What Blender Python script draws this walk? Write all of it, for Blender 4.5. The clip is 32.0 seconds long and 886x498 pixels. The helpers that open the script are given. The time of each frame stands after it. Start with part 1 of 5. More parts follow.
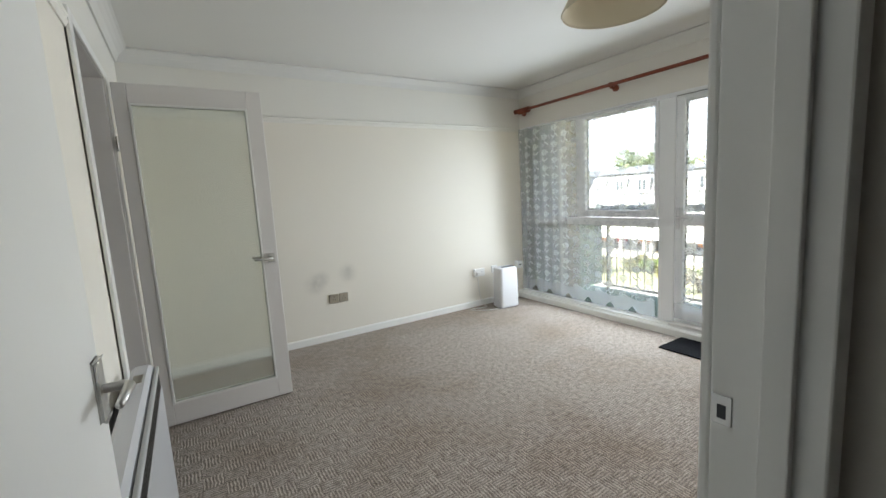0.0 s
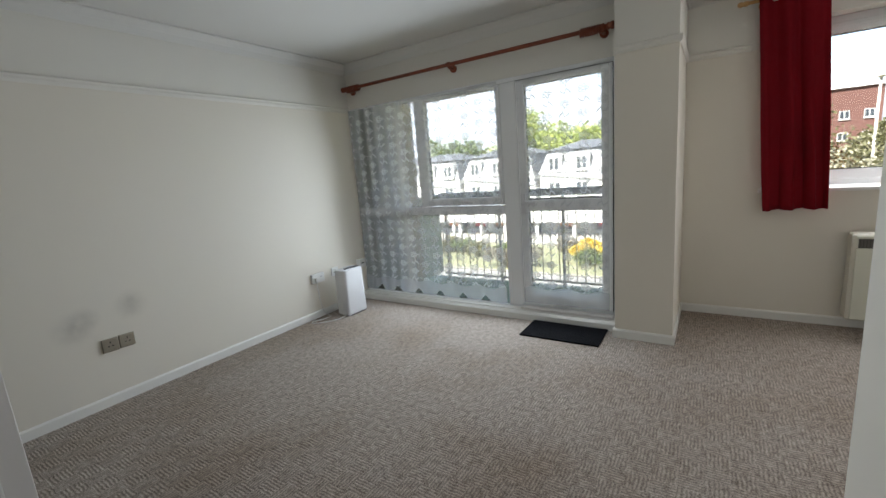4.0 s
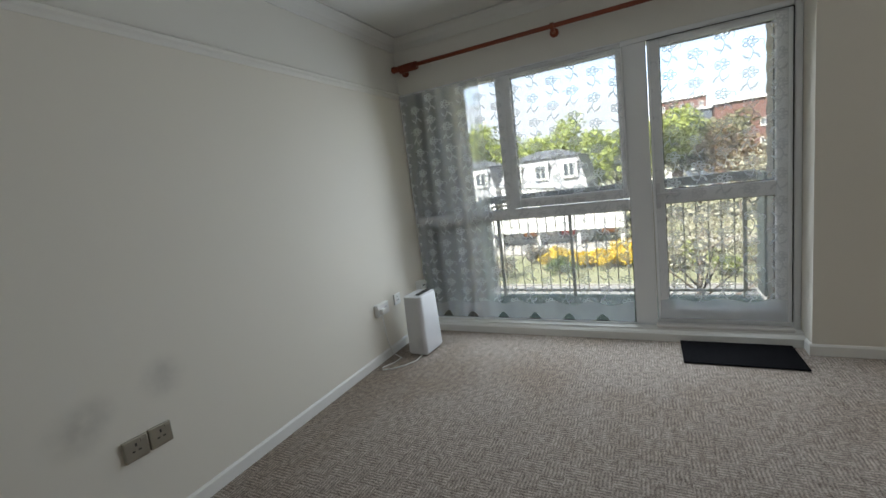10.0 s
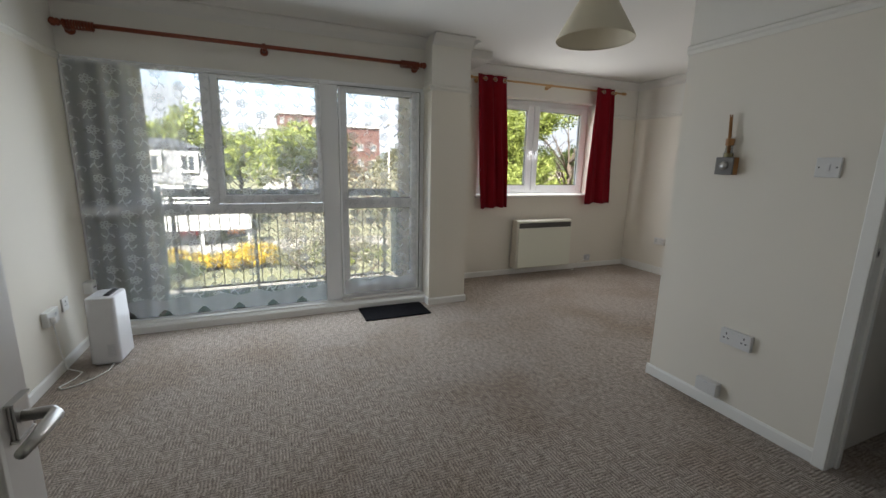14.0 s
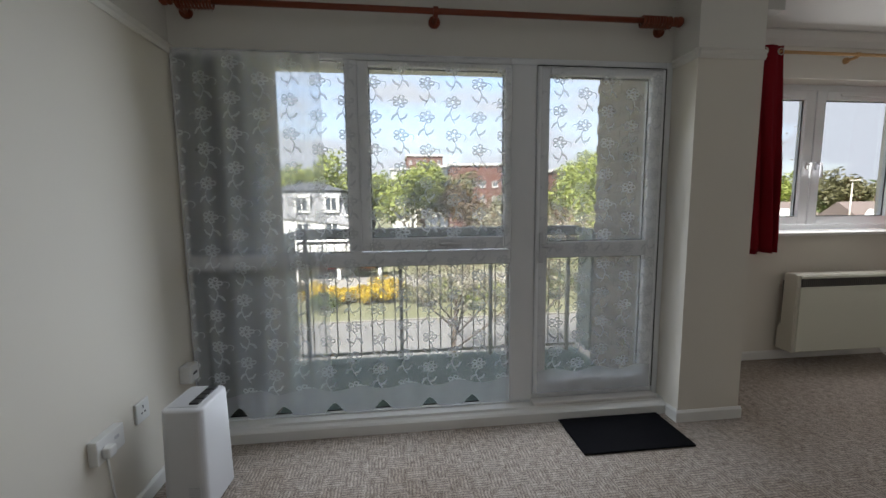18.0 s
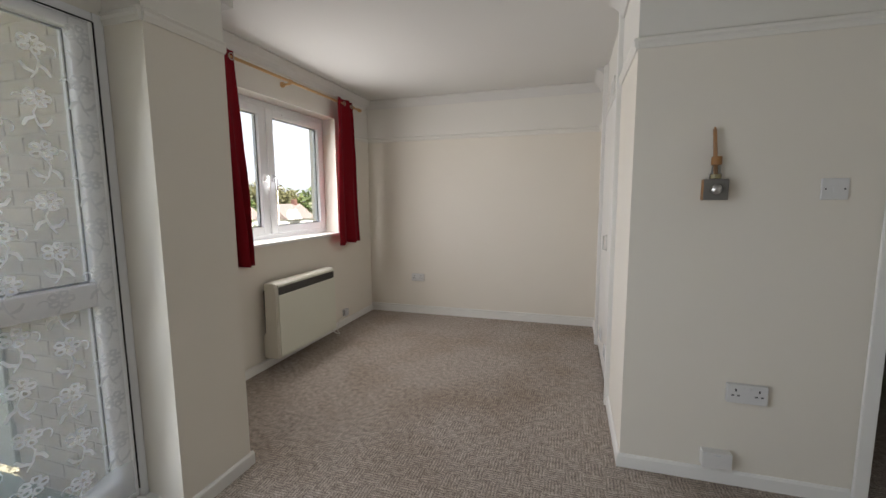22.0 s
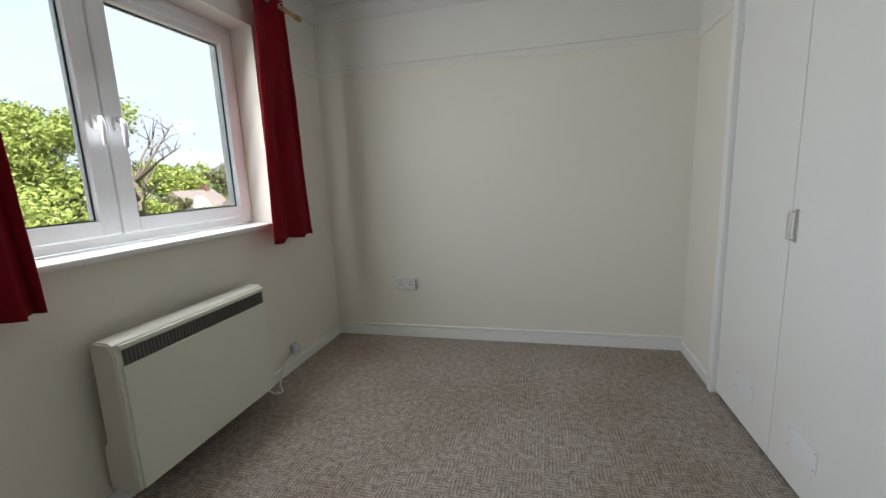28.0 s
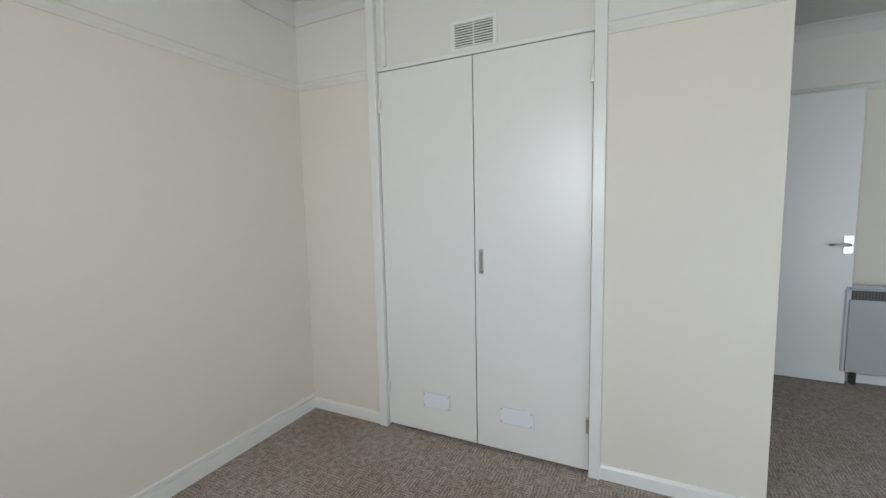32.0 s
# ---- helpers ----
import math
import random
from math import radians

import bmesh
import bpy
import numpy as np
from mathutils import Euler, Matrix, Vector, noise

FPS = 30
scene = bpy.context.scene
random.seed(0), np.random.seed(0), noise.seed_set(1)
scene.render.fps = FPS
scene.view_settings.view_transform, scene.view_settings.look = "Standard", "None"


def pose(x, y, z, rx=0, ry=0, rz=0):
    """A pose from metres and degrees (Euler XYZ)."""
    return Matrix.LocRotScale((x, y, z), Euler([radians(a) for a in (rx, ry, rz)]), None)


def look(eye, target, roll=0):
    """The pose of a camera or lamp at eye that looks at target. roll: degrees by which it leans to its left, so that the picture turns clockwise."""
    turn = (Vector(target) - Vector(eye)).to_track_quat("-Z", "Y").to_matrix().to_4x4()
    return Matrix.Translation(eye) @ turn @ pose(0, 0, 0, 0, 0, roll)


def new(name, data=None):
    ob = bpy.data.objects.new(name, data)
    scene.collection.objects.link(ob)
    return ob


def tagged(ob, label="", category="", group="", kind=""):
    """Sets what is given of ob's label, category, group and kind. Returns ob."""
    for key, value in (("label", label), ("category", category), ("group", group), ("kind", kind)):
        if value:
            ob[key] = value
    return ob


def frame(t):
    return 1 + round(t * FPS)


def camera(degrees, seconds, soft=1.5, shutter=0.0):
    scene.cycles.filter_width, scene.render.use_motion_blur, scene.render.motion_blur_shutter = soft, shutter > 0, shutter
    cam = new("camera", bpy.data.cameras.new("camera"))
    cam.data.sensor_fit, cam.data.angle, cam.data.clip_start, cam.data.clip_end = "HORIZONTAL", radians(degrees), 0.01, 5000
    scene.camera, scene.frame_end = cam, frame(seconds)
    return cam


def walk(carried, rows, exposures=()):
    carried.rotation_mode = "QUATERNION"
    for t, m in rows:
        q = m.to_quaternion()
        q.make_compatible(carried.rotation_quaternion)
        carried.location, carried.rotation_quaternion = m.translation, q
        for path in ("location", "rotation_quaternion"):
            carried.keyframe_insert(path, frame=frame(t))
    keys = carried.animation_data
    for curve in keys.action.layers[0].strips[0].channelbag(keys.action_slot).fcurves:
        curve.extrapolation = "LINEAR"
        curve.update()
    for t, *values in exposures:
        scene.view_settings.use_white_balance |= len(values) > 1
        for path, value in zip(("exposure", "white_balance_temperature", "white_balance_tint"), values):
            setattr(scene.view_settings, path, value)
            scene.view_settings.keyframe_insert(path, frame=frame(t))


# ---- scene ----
cam = camera(93.9, 32.0)
PATH = [
    (0, (0.065, -0.09, 1.292), (1.106, 1.598, 1.03), -3.3),
    (0.5, (0.105, 0.093, 1.297), (1.207, 1.739, 1.025), -2.8),
    (1, (0.102, 0.185, 1.292), (1.326, 1.739, 0.995), -3.4),
    (1.5, (0.04, 0.212, 1.285), (1.314, 1.714, 0.938), -3.3),
    (2, (-0.009, 0.229, 1.287), (1.277, 1.721, 0.944), -3.2),
    (2.5, (0.003, 0.22, 1.305), (1.316, 1.686, 0.951), -3.3),
    (3, (0.04, 0.247, 1.313), (1.418, 1.648, 0.944), -3.6),
    (3.5, (0.147, 0.361, 1.305), (1.639, 1.638, 0.927), -4.1),
    (4, (0.254, 0.463, 1.31), (1.893, 1.547, 0.939), -4.6),
    (4.5, (0.301, 0.501, 1.315), (2.045, 1.411, 0.957), -4.9),
    (6.5, (0.207, 0.47, 1.304), (1.803, 1.621, 0.943), -4.4),
    (7, (0.194, 0.477, 1.289), (1.778, 1.638, 0.909), -4.3),
    (7.5, (0.247, 0.515, 1.275), (1.839, 1.661, 0.886), -4.3),
    (8, (0.312, 0.701, 1.259), (1.985, 1.736, 0.896), -5.1),
    (8.5, (0.357, 0.946, 1.263), (2.091, 1.877, 0.91), -4.9),
    (9, (0.427, 1.233, 1.246), (2.12, 2.243, 0.911), -4.5),
    (9.5, (0.423, 1.56, 1.238), (2.123, 2.571, 0.94), -5.5),
    (10, (0.411, 1.845, 1.242), (2.172, 2.741, 0.932), -7.3),
    (10.5, (0.472, 2.129, 1.236), (2.373, 2.678, 0.941), -7.0),
    (11, (0.479, 2.241, 1.23), (2.458, 2.215, 0.944), -4.8),
    (11.5, (0.335, 2.315, 1.257), (2.24, 1.8, 0.932), -2.0),
    (12, (0.163, 2.3, 1.314), (1.992, 1.561, 0.985), 0.2),
    (12.5, (-0.004, 2.33, 1.327), (1.793, 1.524, 0.985), 0.9),
    (13, (-0.135, 2.406, 1.262), (1.652, 1.57, 0.936), 0.4),
    (13.5, (-0.223, 2.41, 1.324), (1.571, 1.606, 0.958), 1.1),
    (15.5, (-0.134, 2.441, 1.253), (1.706, 1.75, 0.884), 0.6),
    (16, (0.1, 2.336, 1.237), (1.966, 1.709, 0.885), 0.9),
    (16.5, (0.327, 2.287, 1.242), (2.222, 1.75, 0.899), 1.1),
    (17, (0.657, 2.335, 1.208), (2.58, 1.853, 0.942), 0.8),
    (17.5, (1.006, 2.437, 1.228), (2.972, 2.156, 0.992), 0.4),
    (18, (1.293, 2.598, 1.247), (3.266, 2.365, 1.018), -0.5),
    (18.5, (1.524, 2.705, 1.287), (3.422, 2.122, 1.052), -2.2),
    (19, (1.716, 2.581, 1.287), (3.305, 1.384, 1.089), -1.6),
    (19.5, (1.754, 2.474, 1.314), (2.821, 0.791, 1.136), -1.4),
    (20, (1.767, 2.511, 1.319), (2.458, 0.645, 1.119), -1.0),
    (20.5, (1.767, 2.542, 1.316), (2.336, 0.637, 1.095), -0.6),
    (21, (1.774, 2.546, 1.318), (2.323, 0.637, 1.086), -0.5),
    (21.5, (1.798, 2.472, 1.315), (2.364, 0.569, 1.079), -0.5),
    (22, (1.837, 2.229, 1.313), (2.421, 0.33, 1.076), -0.4),
    (22.5, (1.94, 2.021, 1.296), (2.555, 0.134, 1.056), -0.1),
    (23, (2.087, 1.814, 1.315), (2.641, -0.091, 1.06), -0.8),
    (23.5, (2.139, 1.559, 1.294), (2.724, -0.335, 1.023), -0.6),
    (24, (2.168, 1.335, 1.302), (2.794, -0.542, 1.011), -0.5),
    (24.5, (2.255, 1.165, 1.298), (2.863, -0.714, 0.979), -0.8),
    (25, (2.229, 1.11, 1.282), (2.849, -0.757, 0.923), -0.8),
    (25.5, (2.158, 1.153, 1.244), (2.807, -0.698, 0.856), -0.7),
    (27.5, (2.284, 0.914, 1.205), (2.928, -0.942, 0.826), -1.5),
    (28, (2.468, 0.728, 1.222), (2.947, -1.182, 0.876), -2.5),
    (28.5, (2.696, 0.45, 1.206), (2.968, -1.51, 0.916), -1.9),
    (29, (2.978, 0.185, 1.223), (2.861, -1.796, 0.976), -2.2),
    (29.5, (3.176, -0.075, 1.237), (2.489, -1.941, 1.021), -2.0),
    (30, (3.244, -0.279, 1.242), (2.082, -1.899, 1.074), -2.1),
    (30.5, (3.365, -0.345, 1.282), (1.752, -1.517, 1.118), -1.8),
    (31, (3.47, -0.32, 1.295), (1.685, -1.202, 1.105), -1.3),
    (31.5, (3.497, -0.299, 1.276), (1.686, -1.122, 1.072), -1.2),
    (32, (3.505, -0.313, 1.258), (1.717, -1.187, 1.061), -1.2),
]
EXPOSURES = [
    (0.0, 4.1, 6400, 10), (1.0, 3.57, 6400, 11), (4.0, 3.4, 6300, 11), (9.0, 3.12, 6350, 10), (11.0, 2.92, 6250, 11), (13.0, 3.15, 6450, 12), (17.0, 2.85, 6350, 14),
    (18.0, 2.6, 6350, 14), (19.0, 2.4, 6800, 14), (19.5, 2.8, 6700, 14), (20.0, 3.35, 6550, 15), (22.0, 3.35, 6600, 15), (25.0, 3.22, 6150, 10), (28.0, 3.12, 6100, 9), (29.0, 3.2, 6100, 9), (32.0, 3.42, 6050, 9),
]
walk(cam, [(t, look(eye, target, roll)) for t, eye, target, roll in PATH], EXPOSURES)

# ---- world and sun ----
SUN_DIR = Vector((-0.55, 0.40, 0.74)).normalized()      # from the ground towards the sun, behind the house
world = bpy.data.worlds.new("sky_world")
scene.world = world
world.use_nodes = True
wn, wl = world.node_tree.nodes, world.node_tree.links
wn.clear()
w_out = wn.new("ShaderNodeOutputWorld")
w_bg = wn.new("ShaderNodeBackground")
w_sky = wn.new("ShaderNodeTexSky")
w_sky.sky_type = "NISHITA"
w_sky.sun_disc = False
w_sky.sun_elevation = math.asin(SUN_DIR.z)
w_sky.sun_rotation = math.atan2(SUN_DIR.x, SUN_DIR.y)
w_sky.dust_density = 2.0
w_co = wn.new("ShaderNodeTexCoord")
w_map = wn.new("ShaderNodeMapping")
w_map.inputs["Scale"].default_value = (1.6, 1.6, 4.5)
w_noise = wn.new("ShaderNodeTexNoise")
w_noise.inputs["Scale"].default_value = 1.7
w_noise.inputs["Detail"].default_value = 7
w_noise.inputs["Roughness"].default_value = 0.58
w_ramp = wn.new("ShaderNodeValToRGB")
w_ramp.color_ramp.elements[0].position, w_ramp.color_ramp.elements[1].position = 0.30, 0.50
w_mix = wn.new("ShaderNodeMix")
w_mix.data_type = "RGBA"
w_mix.inputs["B"].default_value = (2.3, 2.43, 2.62, 1)       # lit cloud
wl.new(w_co.outputs["Generated"], w_map.inputs["Vector"])
wl.new(w_map.outputs["Vector"], w_noise.inputs["Vector"])
wl.new(w_noise.outputs["Fac"], w_ramp.inputs["Fac"])
wl.new(w_ramp.outputs["Color"], w_mix.inputs["Factor"])
wl.new(w_sky.outputs["Color"], w_mix.inputs["A"])
wl.new(w_mix.outputs["Result"], w_bg.inputs["Color"])
w_bg.inputs["Strength"].default_value = 0.12
wl.new(w_bg.outputs["Background"], w_out.inputs["Surface"])

sun_data = bpy.data.lights.new("sun", "SUN")
sun_data.energy, sun_data.angle, sun_data.color = 5.0, radians(0.6), (1.0, 0.95, 0.87)
sun = new("sun", sun_data)
sun.matrix_world = look(SUN_DIR * 60, (0, 0, 0))


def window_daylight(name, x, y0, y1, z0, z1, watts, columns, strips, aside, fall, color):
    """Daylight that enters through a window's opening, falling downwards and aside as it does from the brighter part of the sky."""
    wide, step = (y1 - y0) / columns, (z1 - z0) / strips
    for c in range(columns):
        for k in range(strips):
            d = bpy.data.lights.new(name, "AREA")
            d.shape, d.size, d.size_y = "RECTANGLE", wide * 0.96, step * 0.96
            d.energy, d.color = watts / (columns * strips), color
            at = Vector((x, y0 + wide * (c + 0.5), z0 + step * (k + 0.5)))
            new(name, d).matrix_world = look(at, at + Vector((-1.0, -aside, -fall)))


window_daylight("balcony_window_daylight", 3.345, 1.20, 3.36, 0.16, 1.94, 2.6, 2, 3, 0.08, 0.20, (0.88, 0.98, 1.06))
window_daylight("bay_window_daylight", 4.185, -1.38, -0.20, 1.08, 2.02, 2.3, 1, 3, 0.0, 0.26, (0.97, 0.98, 0.98))


# ---- materials ----
def make_mat(name, color, rough=0.6, metal=0.0, vary=0.12, scale=6.0, fine=120.0, bump=0.15, depth=0.002, tint=None, spec=0.5, sheen=0.0):
    """A principled material whose colour wanders on a coarse and a fine scale, with fine relief."""
    m = bpy.data.materials.new(name)
    m.use_nodes = True
    n, l = m.node_tree.nodes, m.node_tree.links
    b = n["Principled BSDF"]
    b.inputs["Roughness"].default_value = rough
    b.inputs["Metallic"].default_value = metal
    b.inputs["Specular IOR Level"].default_value = spec
    b.inputs["Sheen Weight"].default_value = sheen
    co = n.new("ShaderNodeTexCoord")
    coarse = n.new("ShaderNodeTexNoise")
    coarse.inputs["Scale"].default_value, coarse.inputs["Detail"].default_value = scale, 4
    small = n.new("ShaderNodeTexNoise")
    small.inputs["Scale"].default_value, small.inputs["Detail"].default_value = fine, 3
    l.new(co.outputs["Object"], coarse.inputs["Vector"])
    l.new(co.outputs["Object"], small.inputs["Vector"])
    blend = n.new("ShaderNodeMix")
    blend.data_type = "RGBA"
    c = Vector(color)
    t = Vector(tint) if tint else c * (1 - vary)
    blend.inputs["A"].default_value = (*c, 1)
    blend.inputs["B"].default_value = (*t, 1)
    both = n.new("ShaderNodeMath")
    both.operation = "MULTIPLY_ADD"
    both.inputs[1].default_value = 0.35
    l.new(small.outputs["Fac"], both.inputs[0])
    half = n.new("ShaderNodeMath")
    half.operation = "MULTIPLY"
    half.inputs[1].default_value = 0.65
    l.new(coarse.outputs["Fac"], half.inputs[0])
    l.new(half.outputs[0], both.inputs[2])
    l.new(both.outputs[0], blend.inputs["Factor"])
    l.new(blend.outputs["Result"], b.inputs["Base Color"])
    if bump:
        bm_ = n.new("ShaderNodeBump")
        bm_.inputs["Strength"].default_value, bm_.inputs["Distance"].default_value = bump, depth
        l.new(small.outputs["Fac"], bm_.inputs["Height"])
        l.new(bm_.outputs["Normal"], b.inputs["Normal"])
    return m


M_WALL = make_mat("cream_wall_paint", (0.78, 0.735, 0.65), 0.75, vary=0.05, scale=1.6, fine=260, bump=0.2, depth=0.001)
M_WHITE = make_mat("white_wall_paint", (0.765, 0.745, 0.69), 0.75, vary=0.05, scale=1.8, fine=240, bump=0.2, depth=0.001)
M_CEIL = make_mat("ceiling_paint", (0.69, 0.68, 0.65), 0.85, vary=0.05, scale=1.2, fine=180, bump=0.25, depth=0.001)
M_GLOSS = make_mat("white_gloss_paint", (0.82, 0.81, 0.775), 0.3, vary=0.05, scale=3, fine=90, bump=0.08, depth=0.001)
# duller copy of the gloss, with the door lining's shade put into it
M_TAUPE = make_mat("toned_white_gloss", (0.74, 0.71, 0.68), 0.35, vary=0.07, scale=3, fine=80, bump=0.1, depth=0.001)
M_PVC = make_mat("white_pvc", (0.86, 0.875, 0.89), 0.25, vary=0.04, scale=4, fine=60, bump=0.03, depth=0.0005)
M_GASKET = make_mat("black_gasket", (0.02, 0.022, 0.022), 0.6, vary=0.2)
M_METAL = make_mat("brushed_aluminium", (0.62, 0.61, 0.59), 0.32, metal=1.0, vary=0.12, scale=15, fine=300, bump=0.08)
M_BRASSY = make_mat("aged_steel_plate", (0.46, 0.43, 0.36), 0.38, metal=0.9, vary=0.2, scale=20, fine=300, bump=0.08)
M_PLASTIC = make_mat("white_plastic", (0.82, 0.82, 0.80), 0.35, vary=0.03, scale=10, fine=100, bump=0.02, depth=0.0005)
M_OLDPL = make_mat("aged_white_plastic", (0.69, 0.685, 0.67), 0.35, vary=0.05, scale=10, fine=100, bump=0.02, depth=0.0005)
M_PURIFIER = make_mat("purifier_white_plastic", (0.66, 0.66, 0.67), 0.4, vary=0.03, scale=10, fine=100, bump=0.02, depth=0.0005)
M_GREYPL = make_mat("pale_grey_plastic", (0.60, 0.60, 0.62), 0.4, vary=0.06, scale=10, fine=100, bump=0.03)
M_DARKPL = make_mat("dark_plastic", (0.035, 0.035, 0.038), 0.45, vary=0.2, scale=20, fine=200, bump=0.05)
M_HEATER = make_mat("cream_enamel", (0.74, 0.74, 0.63), 0.4, vary=0.05, scale=3, fine=150, bump=0.05, depth=0.0005)
M_HEATSIDE = make_mat("beige_enamel", (0.70, 0.67, 0.58), 0.45, vary=0.06, scale=3, fine=150, bump=0.05, depth=0.0005)
M_HEATGREY = make_mat("grey_white_enamel", (0.45, 0.45, 0.455), 0.4, vary=0.05, scale=3, fine=150, bump=0.05, depth=0.0005)
M_GRILLE = make_mat("dark_grille", (0.17, 0.16, 0.145), 0.6, vary=0.3, scale=12, fine=200)
M_SLAT = make_mat("heater_slat_enamel", (0.085, 0.08, 0.072), 0.55, vary=0.15, scale=12, fine=150)
M_MAHOGANY = make_mat("mahogany_wood", (0.26, 0.055, 0.02), 0.35, tint=(0.15, 0.03, 0.012), scale=9, fine=60, bump=0.1)
M_PINE = make_mat("pine_wood", (0.56, 0.34, 0.14), 0.4, tint=(0.42, 0.23, 0.08), scale=9, fine=60, bump=0.1)
M_RED = make_mat("red_curtain_cloth", (0.22, 0.004, 0.011), 0.8, tint=(0.14, 0.002, 0.007), scale=4, fine=420, bump=0.3, spec=0.15)
M_RUBBER = make_mat("black_mat_fibre", (0.009, 0.009, 0.011), 0.95, spec=0.08, vary=0.4, scale=30, fine=500, bump=0.8, depth=0.004)
M_SHADE = make_mat("cream_lampshade", (0.74, 0.67, 0.52), 0.8, vary=0.08, scale=5, fine=300, bump=0.2)
M_OAK = make_mat("amber_wood", (0.42, 0.20, 0.06), 0.45, tint=(0.25, 0.11, 0.03), scale=30, fine=90, bump=0.1)
M_DARKWOOD = make_mat("dark_brown_wood", (0.10, 0.055, 0.032), 0.5, tint=(0.06, 0.03, 0.02), scale=6, fine=70, bump=0.15)
M_HALL = make_mat("hall_wall_paint", (0.70, 0.66, 0.60), 0.8, vary=0.06, scale=2, fine=200)
M_BALCONY = make_mat("green_balcony_coating", (0.12, 0.18, 0.155), 0.75, tint=(0.075, 0.12, 0.105), scale=3, fine=90, bump=0.3)
M_RAIL = make_mat("painted_steel_rail", (0.60, 0.56, 0.49), 0.5, vary=0.25, scale=14, fine=120, bump=0.1)
M_RAILTOP = make_mat("grey_rail_board", (0.36, 0.38, 0.40), 0.6, vary=0.15, scale=6, fine=90)
M_ENDPANEL = make_mat("pale_green_panel_paint", (0.44, 0.49, 0.46), 0.6, vary=0.12, scale=4, fine=90)
M_RENDER = make_mat("balcony_soffit_render", (0.62, 0.61, 0.58), 0.9, vary=0.1, scale=3, fine=120)
M_MORTAR = make_mat("mortar", (0.42, 0.395, 0.36), 0.9, vary=0.15, scale=8, fine=160, bump=0.3)
M_COPPER = make_mat("cable_white", (0.78, 0.77, 0.74), 0.5, vary=0.05)


def brick_mat(name, a, b):
    m = make_mat(name, a, 0.85, tint=b, scale=10, fine=140, bump=0.5, depth=0.003)
    n, l = m.node_tree.nodes, m.node_tree.links
    info = n.new("ShaderNodeObjectInfo")
    hsv = n.new("ShaderNodeHueSaturation")
    rng = n.new("ShaderNodeMapRange")
    rng.inputs["To Min"].default_value, rng.inputs["To Max"].default_value = 0.86, 1.12
    l.new(info.outputs["Random"], rng.inputs["Value"])
    l.new(rng.outputs["Result"], hsv.inputs["Value"])
    src = n["Principled BSDF"].inputs["Base Color"].links[0].from_socket
    l.new(src, hsv.inputs["Color"])
    l.new(hsv.outputs["Color"], n["Principled BSDF"].inputs["Base Color"])
    return m


M_BRICK = brick_mat("buff_brick", (0.40, 0.355, 0.305), (0.34, 0.295, 0.25))


